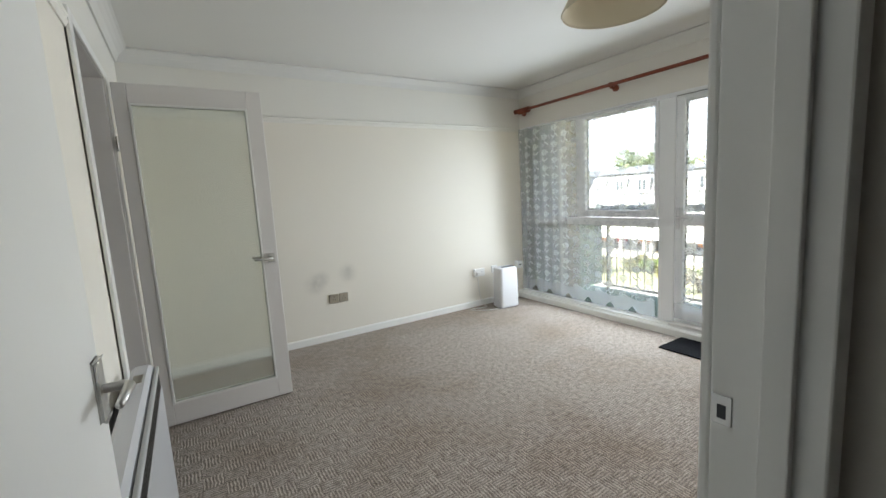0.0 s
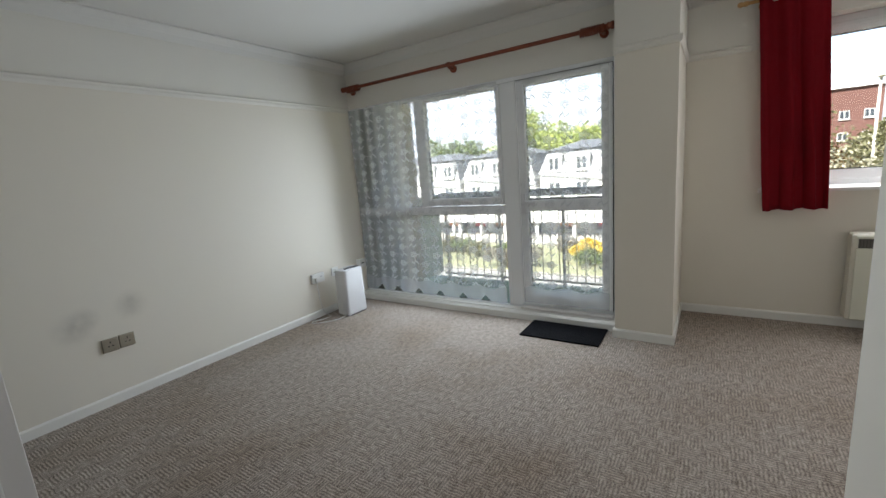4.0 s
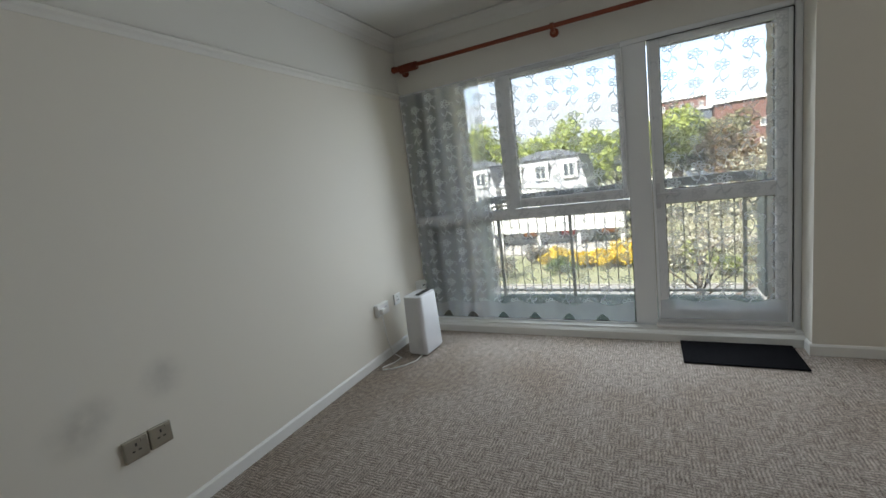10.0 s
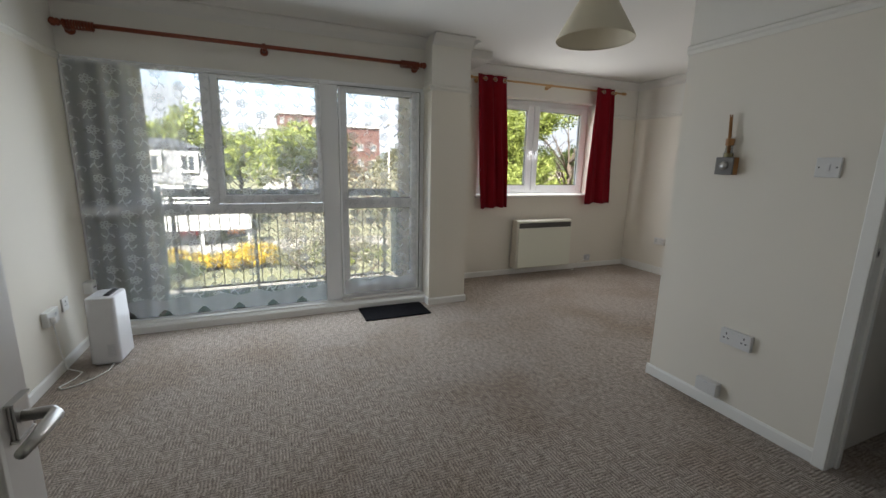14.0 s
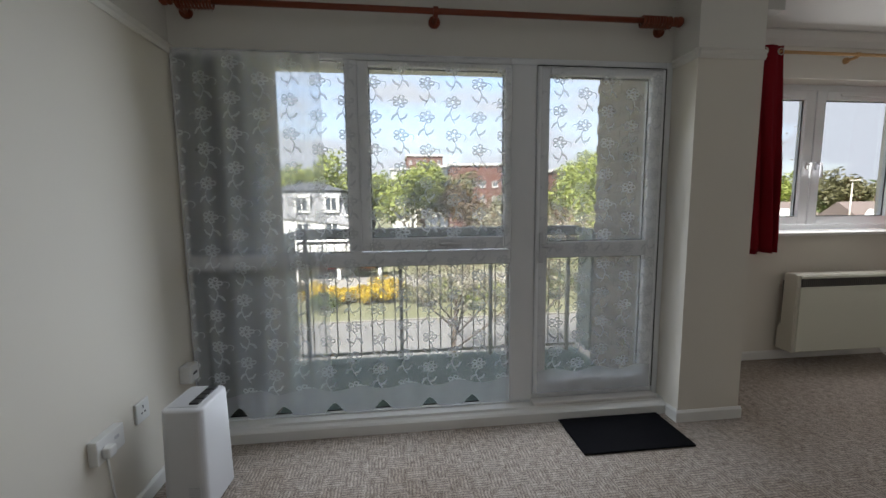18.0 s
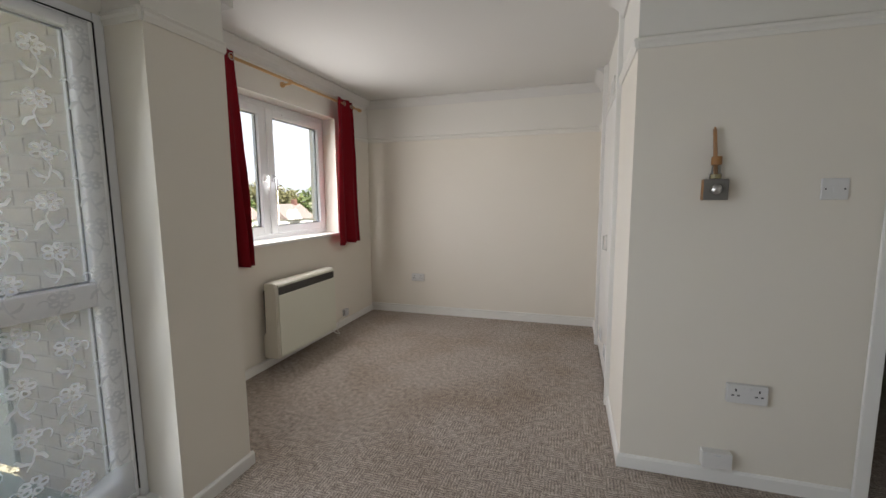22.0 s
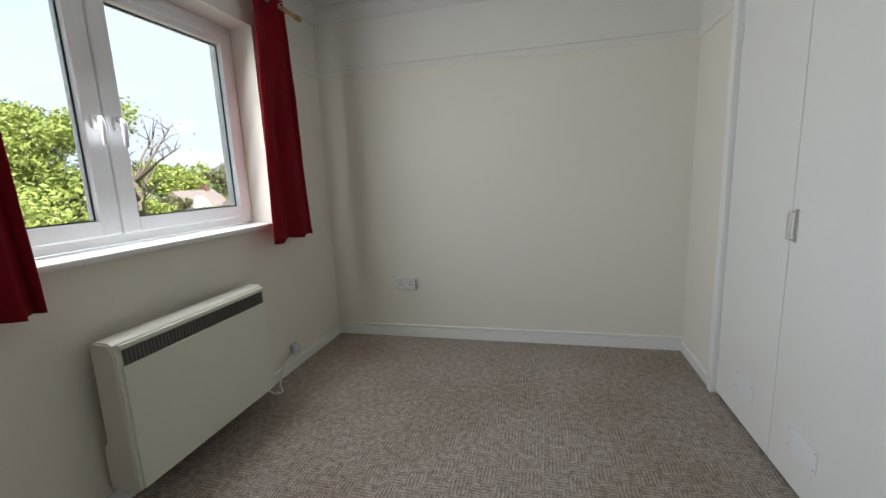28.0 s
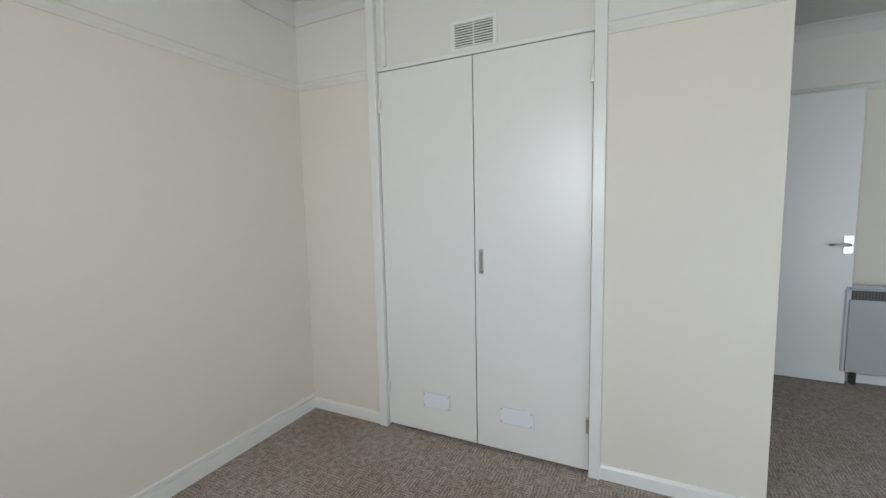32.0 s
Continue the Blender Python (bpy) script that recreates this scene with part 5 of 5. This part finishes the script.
def leaf_mat(name, a, b):
    m = bpy.data.materials.new(name)
    m.use_nodes = True
    n, l = m.node_tree.nodes, m.node_tree.links
    p = n["Principled BSDF"]
    p.inputs["Roughness"].default_value = 0.6
    geo = n.new("ShaderNodeNewGeometry")
    ramp = n.new("ShaderNodeValToRGB")
    ramp.color_ramp.elements[0].color, ramp.color_ramp.elements[1].color = (*a, 1), (*b, 1)
    l.new(geo.outputs["Random Per Island"], ramp.inputs["Fac"])
    l.new(ramp.outputs["Color"], p.inputs["Base Color"])
    tl = n.new("ShaderNodeBsdfTranslucent")
    l.new(ramp.outputs["Color"], tl.inputs["Color"])
    mx = n.new("ShaderNodeMixShader")
    mx.inputs[0].default_value = 0.35
    l.new(p.outputs[0], mx.inputs[1])
    l.new(tl.outputs[0], mx.inputs[2])
    l.new(mx.outputs[0], n["Material Output"].inputs["Surface"])
    return m


L_SPRING = leaf_mat("spring_leaves", (0.15, 0.19, 0.035), (0.31, 0.35, 0.08))
L_DARK = leaf_mat("dark_leaves", (0.05, 0.075, 0.02), (0.10, 0.13, 0.035))
L_OLIVE = leaf_mat("olive_twigs", (0.085, 0.085, 0.035), (0.17, 0.16, 0.075))
L_YELLOW = leaf_mat("yellow_blossom", (0.40, 0.27, 0.015), (0.55, 0.42, 0.03))
L_TWIG = leaf_mat("pale_twigs", (0.09, 0.08, 0.06), (0.20, 0.18, 0.14))
L_BUD = leaf_mat("budding_twigs", (0.13, 0.12, 0.07), (0.36, 0.34, 0.25))
L_RUSSET = leaf_mat("russet_leaves", (0.07, 0.04, 0.015), (0.13, 0.085, 0.03))

# ground: one sheet that reaches the horizon, road and paving just above it
solid("ground", box(-400, 2500, -1800, 1800, GZ - 1.0, GZ), M_GRASS, "rough grass and planted ground around the flats", "ground", "structure")
solid("road", box(17.5, 26.0, -160, 160, GZ + 0.004, GZ + 0.02), M_ROAD, "grey asphalt road in front of the flats", "road", "structure")
solid("pavement", box(36.0, 41.6, -12, 90, GZ + 0.004, GZ + 0.12), M_PAVE, "pale concrete pavement before the shops", "pavement", "structure")
solid("kerb", box(26.0, 26.15, -160, 160, GZ, GZ + 0.12), M_PAVE, "concrete kerb along the road", "kerb", "structure")


def leaf_cloud(rnd, blobs, count, size, squash=0.8):
    """Many small leaf quads spread through overlapping uneven clumps."""
    weights = [r ** 3 for *_, r in blobs]
    vs, fs = [], []
    picks = rnd.choices(blobs, weights, k=count)
    for bx, by, bz, r in picks:
        d = Vector((rnd.gauss(0, 1), rnd.gauss(0, 1), rnd.gauss(0, 1))).normalized() * r * (0.35 + 0.65 * rnd.random() ** 0.5) * (0.8 + 0.4 * rnd.random())
        c = Vector((bx + d.x, by + d.y, bz + d.z * squash))
        u = Vector((rnd.gauss(0, 1), rnd.gauss(0, 1), rnd.gauss(0, 0.6))).normalized()
        w = u.cross(Vector((rnd.gauss(0, 1), rnd.gauss(0, 1), rnd.gauss(0, 1)))).normalized()
        s = size * (0.6 + 0.8 * rnd.random())
        i = len(vs)
        vs += [c - u * s, c + w * s * 0.45, c + u * s, c - w * s * 0.45]
        fs.append((i, i + 1, i + 2, i + 3))
    return vs, fs


def cloud_object(name, data, material, parent=None, label="", category="", kind=""):
    me = bpy.data.meshes.new(name)
    me.from_pydata(data[0], [], data[1])
    me.materials.append(material)
    ob = new(name, me)
    if parent:
        ob.parent = parent
        ob.matrix_parent_inverse = parent.matrix_basis.inverted()
    return tagged(ob, label, category, "", kind)


def branch_set(rnd, base, height, spread, r0, limbs, sub=3):
    """A tapered trunk with forking limbs; returns the mesh and the limb ends."""
    parts, ends = [], []
    top = Vector(base) + Vector((rnd.uniform(-0.3, 0.3), rnd.uniform(-0.3, 0.3), height * 0.62))
    mid = Vector(base).lerp(top, 0.5) + Vector((rnd.uniform(-0.2, 0.2), rnd.uniform(-0.2, 0.2), 0))
    parts.append(tube([base, mid, top], [r0, r0 * 0.75, r0 * 0.45], 8))
    for k in range(limbs):
        a = 2 * math.pi * k / limbs + rnd.uniform(-0.4, 0.4)
        f = rnd.uniform(0.45, 1.0)
        s = Vector(base).lerp(top, f)
        e = s + Vector((math.cos(a) * spread * rnd.uniform(0.6, 1.0), math.sin(a) * spread * rnd.uniform(0.6, 1.0), height * rnd.uniform(0.18, 0.42)))
        m = s.lerp(e, 0.5) + Vector((rnd.uniform(-0.4, 0.4), rnd.uniform(-0.4, 0.4), rnd.uniform(-0.2, 0.5)))
        parts.append(tube([s, m, e], [r0 * 0.36, r0 * 0.24, r0 * 0.08], 6))
        ends.append(e)
        for _ in range(sub):
            q = s.lerp(e, rnd.uniform(0.4, 0.95))
            e2 = q + Vector((rnd.uniform(-1, 1), rnd.uniform(-1, 1), rnd.uniform(0.1, 0.9))) * spread * 0.42
            parts.append(tube([q, q.lerp(e2, 0.5) + Vector((0, 0, 0.15)), e2], [r0 * 0.13, r0 * 0.08, r0 * 0.03], 5))
            ends.append(e2)
    return merge(*parts), ends


def tree(x, y, height, spread, mat, leaves, size, seed, label, limbs=7, trunk_r=0.22, sub=3):
    rnd = random.Random(seed)
    rt = root("tree", (x, y, GZ), label, "tree", "trees outside")
    bm, ends = branch_set(rnd, Vector((x, y, GZ - 0.1)), height, spread, trunk_r, limbs, sub)
    part("trunk", bm, M_BARK, rt, smooth=True)
    blobs = [(e.x, e.y, e.z, spread * rnd.uniform(0.22, 0.42)) for e in ends]
    blobs.append((x, y, GZ + height * 0.75, spread * 0.6))
    if leaves:
        cloud_object("crown", leaf_cloud(rnd, blobs, leaves, size), mat, rt)
    return rt


def bush(x, y, r, h, mat, leaves, size, seed, label, name="bush"):
    rnd = random.Random(seed)
    rt = root(name, (x, y, GZ), label, "bush", "bushes outside")
    part("stems", merge(*[tube([(x, y, GZ), (x + rnd.uniform(-r, r) * 0.5, y + rnd.uniform(-r, r) * 0.5, GZ + h * 0.6)], [0.04, 0.015], 5) for _ in range(4)]), M_BARK, rt)
    blobs = [(x + rnd.uniform(-r, r) * 0.7, y + rnd.uniform(-r, r) * 0.7, GZ + h * rnd.uniform(0.35, 0.8), r * rnd.uniform(0.3, 0.55)) for _ in range(9)]
    cloud_object("foliage", leaf_cloud(rnd, blobs, leaves, size, 0.7), mat, rt)
    return rt


def facade_window(parent, x, y0, y1, z0, z1, white=True):
    """A window in a wall that faces the flat: frame proud of dark glass, and a sill."""
    w = part("window", box(x - 0.03, x + 0.05, y0, y1, z0, z1), M_FARGLASS, parent)
    t = 0.09
    part("frame", merge(box(x - 0.07, x - 0.03, y0, y0 + t, z0, z1), box(x - 0.07, x - 0.03, y1 - t, y1, z0, z1), box(x - 0.07, x - 0.03, y0, y1, z0, z0 + t), box(x - 0.07, x - 0.03, y0, y1, z1 - t, z1), box(x - 0.07, x - 0.03, (y0 + y1) / 2 - t / 2, (y0 + y1) / 2 + t / 2, z0, z1)), M_STUCCO, w)
    part("sill", box(x - 0.16, x - 0.03, y0 - 0.08, y1 + 0.08, z0 - 0.1, z0), M_STUCCO, w)
    return w


# long white terrace with mansard roofs and shops below
for k in range(5):
    y0 = 7.0 + 9.0 * k
    y1 = y0 + 8.4
    b = root("terrace_house", (46, (y0 + y1) / 2, GZ), "white stucco building with a grey mansard roof above shops", "building", "white terrace")
    part("wall", box(42.0, 52.0, y0, y1, GZ, 0.1), M_STUCCO, b)
    rf = bmesh.new()
    lo = [rf.verts.new(p) for p in ((41.8, y0 - 0.15, -0.9), (52.2, y0 - 0.15, -0.9), (52.2, y1 + 0.15, 0.1), (41.8, y1 + 0.15, 0.1))]
    mi = [rf.verts.new(p) for p in ((42.6, y0 + 0.7, 2.4), (51.4, y0 + 0.7, 2.4), (51.4, y1 - 0.7, 2.4), (42.6, y1 - 0.7, 2.4))]
    for i in range(4):
        rf.faces.new((lo[i], lo[(i + 1) % 4], mi[(i + 1) % 4], mi[i]))
    rf.faces.new(lo[::-1])
    rf.faces.new(mi)
    bmesh.ops.recalc_face_normals(rf, faces=rf.faces)
    roof = part("mansard_roof", rf, M_LEAD, b, "grey mansard roof")
    tp = bmesh.new()
    lo = [tp.verts.new(p) for p in ((42.3, y0 + 0.4, 2.4), (51.7, y0 + 0.4, 2.4), (51.7, y1 - 0.4, 2.4), (42.3, y1 - 0.4, 2.4))]
    mi = [tp.verts.new(p) for p in ((46.0, y0 + 3.2, 3.3), (48.0, y0 + 3.2, 3.3), (48.0, y1 - 3.2, 3.3), (46.0, y1 - 3.2, 3.3))]
    for i in range(4):
        tp.faces.new((lo[i], lo[(i + 1) % 4], mi[(i + 1) % 4], mi[i]))
    tp.faces.new(lo[::-1])
    tp.faces.new(mi)
    bmesh.ops.recalc_face_normals(tp, faces=tp.faces)
    part("upper_roof", tp, M_SLATE, b, "dark slate upper roof")
    for j in range(3):
        c = y0 + 1.5 + 2.7 * j
        dm = part("dormer", box(41.95, 43.2, c - 0.75, c + 0.75, 0.2, 2.0), M_STUCCO, b)
        facade_window(b, 41.93, c - 0.55, c + 0.55, 0.4, 1.75)
        facade_window(b, 41.98, c - 0.6, c + 0.6, -1.9, -0.7)
    part("canopy", box(39.6, 42.0, y0 - (3.2 if k == 0 else 0.3), y1 + 0.3, -4.5, -2.75, 0.05), M_STUCCO, b, "broad white shop canopy")
    for j in range(4):
        c = y0 - (3.0 if k == 0 else 0.0) + (11.2 if k == 0 else 8.2) * j / 3
        part("column", box(39.9, 40.2, c - 0.15, c + 0.15, GZ, -4.5), M_STUCCO, b)
        if j < 3:
            part("shop_window", box(41.90, 42.02, c + 0.4, c + 2.1, GZ + 0.5, -4.7), M_FARGLASS, b)
            part("shop_sign", box(41.82, 41.9, c + 0.5, c + 1.9, -5.2, -4.75), M_SHOPRED if (j + k) % 2 else M_SHOPORANGE, b)

# brick flats and other far buildings
def block(name, x, y0, y1, z1, depth, mat, label, cols, rows, first):
    b = root(name, (x, (y0 + y1) / 2, GZ), label, "building", "far buildings")
    part("wall", box(x, x + depth, y0, y1, GZ, z1), mat, b)
    part("roof", box(x - 0.3, x + depth + 0.3, y0 - 0.3, y1 + 0.3, z1, z1 + 0.35), M_STUCCO, b, "flat roof with a pale edge")
    if cols:
        dy = (y1 - y0) / cols
        for i in range(cols):
            for j in range(rows):
                z = first + 2.8 * j
                if z + 1.3 < z1:
                    facade_window(b, x, y0 + dy * (i + 0.28), y0 + dy * (i + 0.72), z, z + 1.1)
    return b


block("apartment_block", 78, -17.6, -7.9, 7.8, 12, M_REDBRICK, "red brick apartment block with white windows", 4, 5, -4.6)
block("apartment_block", 80, -7.7, -4.2, 7.6, 10, M_CLAD, "dark blue-grey clad apartment block", 2, 5, -4.4)
block("office_block", 104, -9.6, -0.9, 12.2, 12, M_REDBRICK, "red brick office block above the trees", 5, 5, -1.0)
block("office_block", 92, -2.4, 2.9, 8.0, 8, M_STUCCO, "low white office block above the trees", 4, 4, -1.5)
block("apartment_block", 62, -36.0, -24.0, 6.0, 12, M_REDBRICK, "red brick apartment block beyond the trees", 4, 4, -4.6)

# mock-Tudor houses far to the right of the bay window
M_TIMBER = make_mat("black_timber", (0.03, 0.027, 0.025), 0.8, vary=0.2)
for k, (x, y) in enumerate(((72, -70), (64, -78), (78, -60))):
    h = root("mock_tudor_house", (x, y, GZ), "white house with black timbering and brown tiled roof", "house", "mock-Tudor houses")
    part("wall", box(x - 4, x + 4, y - 5, y + 5, GZ, -2.6), M_STUCCO, h)
    rf = extrude_profile([(x - 4.4, -2.7), (x + 4.4, -2.7), (x, 0.6)], "y", y - 5.2, y + 5.2)
    part("roof", rf, M_TILE, h, "brown tiled pitched roof")
    gb = extrude_profile([(y + 1.0, -2.7), (y + 4.6, -2.7), (y + 2.8, -0.6)], "x", x - 5.0, x - 3.0)
    g = part("gable", gb, M_STUCCO, h, "white gable with black timbers")
    for j in range(5):
        part("timber", box(x - 5.06, x - 5.0, y + 1.5 + 0.6 * j, y + 1.62 + 0.6 * j, GZ + 2.2, -2.7 + (0.9 - abs(j - 2) * 0.45)), M_TIMBER, g)
    part("chimney", box(x - 0.5, x + 0.5, y - 3.6, y - 2.6, -0.8, 1.6), M_REDBRICK, h)
    facade_window(h, x - 4.02, y - 3.6, y - 2.0, -5.0, -3.6)


def street_lamp(x, y, h):
    r = root("street_lamp", (x, y, GZ), "tall grey street lamp", "street lamp", "street lamps")
    part("pole", tube([(x, y, GZ), (x, y, GZ + h * 0.5), (x, y, GZ + h)], [0.11, 0.08, 0.06], 10), M_RAIL, r, smooth=True)
    part("head", box(x - 0.7, x + 0.2, y - 0.16, y + 0.16, GZ + h - 0.02, GZ + h + 0.12, 0.05), M_RAIL, r)


street_lamp(35.0, -7.4, 10.6)
street_lamp(40.0, -45.5, 9.0)

# trees: spring green behind the shops, mixed ones before the flats
tree(60, 15, 12.5, 5.5, L_SPRING, 5200, 0.34, 11, "spring-green tree behind the white terrace")
tree(66, 26, 13.5, 6.0, L_SPRING, 5200, 0.36, 12, "spring-green tree behind the white terrace")
tree(64, 38, 12.5, 6.0, L_DARK, 4200, 0.36, 13, "dark green tree behind the white terrace")
tree(56, 5.0, 11.6, 4.4, L_SPRING, 5600, 0.28, 14, "bright spring-green tree beside the shops")
tree(52, 0.6, 10.8, 4.2, L_SPRING, 5600, 0.27, 15, "bright spring-green tree beside the shops")
tree(58, -3.6, 10.6, 4.4, L_OLIVE, 4600, 0.28, 16, "olive budding tree before the brick flats")
tree(50, -6.4, 9.0, 3.4, L_RUSSET, 3600, 0.24, 17, "russet budding tree before the brick flats")
tree(54, -13.0, 8.8, 4.0, L_OLIVE, 4600, 0.26, 18, "olive budding tree before the brick flats")
tree(24.5, -10.2, 10.4, 3.4, L_SPRING, 7000, 0.16, 19, "spring-green tree beside the balcony view")
tree(31.0, -15.5, 10.0, 4.0, L_DARK, 6000, 0.2, 20, "dark green tree beside the balcony view")
tree(34.0, -9.0, 8.6, 3.2, L_OLIVE, 2600, 0.15, 29, "olive budding tree beside the street lamp", 9, 0.16, 5)
tree(26.0, -14.1, 13.2, 2.9, L_SPRING, 20000, 0.11, 21, "bright green leafy tree outside the bay window", 8)
tree(33.0, -15.5, 12.0, 3.0, L_SPRING, 12000, 0.12, 22, "bright green leafy tree outside the bay window", 8)
tree(32.0, -24.6, 12.8, 4.6, L_TWIG, 260, 0.10, 23, "nearly bare spreading tree outside the bay window", 11, 0.34, 6)
tree(31.0, -27.5, 5.4, 2.6, L_SPRING, 2400, 0.13, 31, "low yellow-green tree in young leaf outside the bay window")
tree(54, -43, 6.6, 3.2, L_SPRING, 4200, 0.22, 24, "yellow-green tree in the distance")
tree(64, -57, 6.4, 2.6, L_OLIVE, 3400, 0.24, 25, "olive tree in the distance")
tree(92, -84, 12.5, 7.0, L_SPRING, 4200, 0.45, 26, "far green tree beyond the houses")
tree(84, -98, 11.5, 7.0, L_OLIVE, 4200, 0.45, 27, "far olive tree beyond the houses")
tree(110, -92, 13.0, 8.0, L_DARK, 4200, 0.5, 28, "far dark green tree beyond the houses")

tree(16.0, 0.4, 6.3, 2.5, L_BUD, 5200, 0.065, 51, "pale budding tree with dense twigs below the balcony", 9, 0.12, 6)
tree(17.0, -2.9, 8.0, 2.6, L_BUD, 5600, 0.065, 52, "pale budding tree with dense twigs below the balcony", 9, 0.13, 6)
tree(15.0, -6.2, 8.2, 2.6, L_SPRING, 6000, 0.075, 53, "young green tree with dense twigs below the balcony", 9, 0.13, 6)

# shrub bank between road and shops
rnd = random.Random(40)
for k in range(26):
    x, y = rnd.uniform(27.5, 34.5), -16 + 1.55 * k + rnd.uniform(-0.5, 0.5)
    yel = 2.5 < y < 9.5 and x > 29.5
    bush(x, y, rnd.uniform(0.9, 1.5), rnd.uniform(0.9, 1.7), L_YELLOW if yel else rnd.choice((L_OLIVE, L_TWIG, L_DARK, L_SPRING)), 900, 0.12, 100 + k, "yellow flowering shrub on the bank" if yel else "budding shrub on the bank")
for k in range(7):
    bush(31.0 + 0.6 * (k % 2), 2.8 + 0.95 * k, 1.0, 1.2, L_YELLOW, 1000, 0.11, 200 + k, "yellow flowering shrub on the bank")
for k in range(30):
    x, y = rnd.uniform(9.5, 16.5), -11 + 0.75 * k + rnd.uniform(-0.4, 0.4)
    bush(x, y, rnd.uniform(1.0, 1.8), rnd.uniform(1.4, 3.0), rnd.choice((L_TWIG, L_BUD, L_TWIG, L_OLIVE)), 1500, 0.085, 300 + k, "twiggy shrub below the balcony")
# far woods that close the horizon
data_v, data_f = [], []
for k in range(90):
    a = radians(-75 + 150 * k / 89)
    r_ = rnd.uniform(170, 230)
    v, f = leaf_cloud(rnd, [(r_ * math.cos(a), r_ * math.sin(a), GZ + rnd.uniform(3, 7), rnd.uniform(7, 11))], 260, 1.3, 0.75)
    data_f += [tuple(i + len(data_v) for i in q) for q in f]
    data_v += v
cloud_object("far_woods", (data_v, data_f), L_DARK, None, "far belt of woods along the horizon", "woods", "stuff")

# ---- bricks of the balcony's side walls ----
brick_me = to_mesh("brick", box(-0.1075, 0.1075, -0.006, 0.004, -0.0325, 0.0325, 0.003, 1), M_BRICK)
half_me = to_mesh("brick", box(-0.0515, 0.0515, -0.006, 0.004, -0.0325, 0.0325, 0.003, 1), M_BRICK)


def brick_face(parent, x0, x1, y, facing, z0, z1):
    inv = parent.matrix_basis.inverted()
    z, course = z0, 0
    while z < z1:
        x = x0 + 0.002 + (0.0 if course % 2 else 0.113)
        if course % 2 == 0:
            h = new("brick", half_me)
            h.parent, h.matrix_parent_inverse = parent, inv
            h.matrix_basis = pose(x0 + 0.056, y, z + 0.0325, 0, 0, 0 if facing > 0 else 180)
        while x + 0.215 <= x1 + 0.01:
            h = new("brick", brick_me)
            h.parent, h.matrix_parent_inverse = parent, inv
            h.matrix_basis = pose(x + 0.1075, y, z + 0.0325, 0, 0, 0 if facing > 0 else 180)
            x += 0.225
        z += 0.075
        course += 1


brick_face(bayw, 3.63, 4.40, PY1 - 0.014, 1, -0.05, 2.34)
brick_face(wing, 3.81, 4.16, 3.33, -1, -0.05, 2.34)
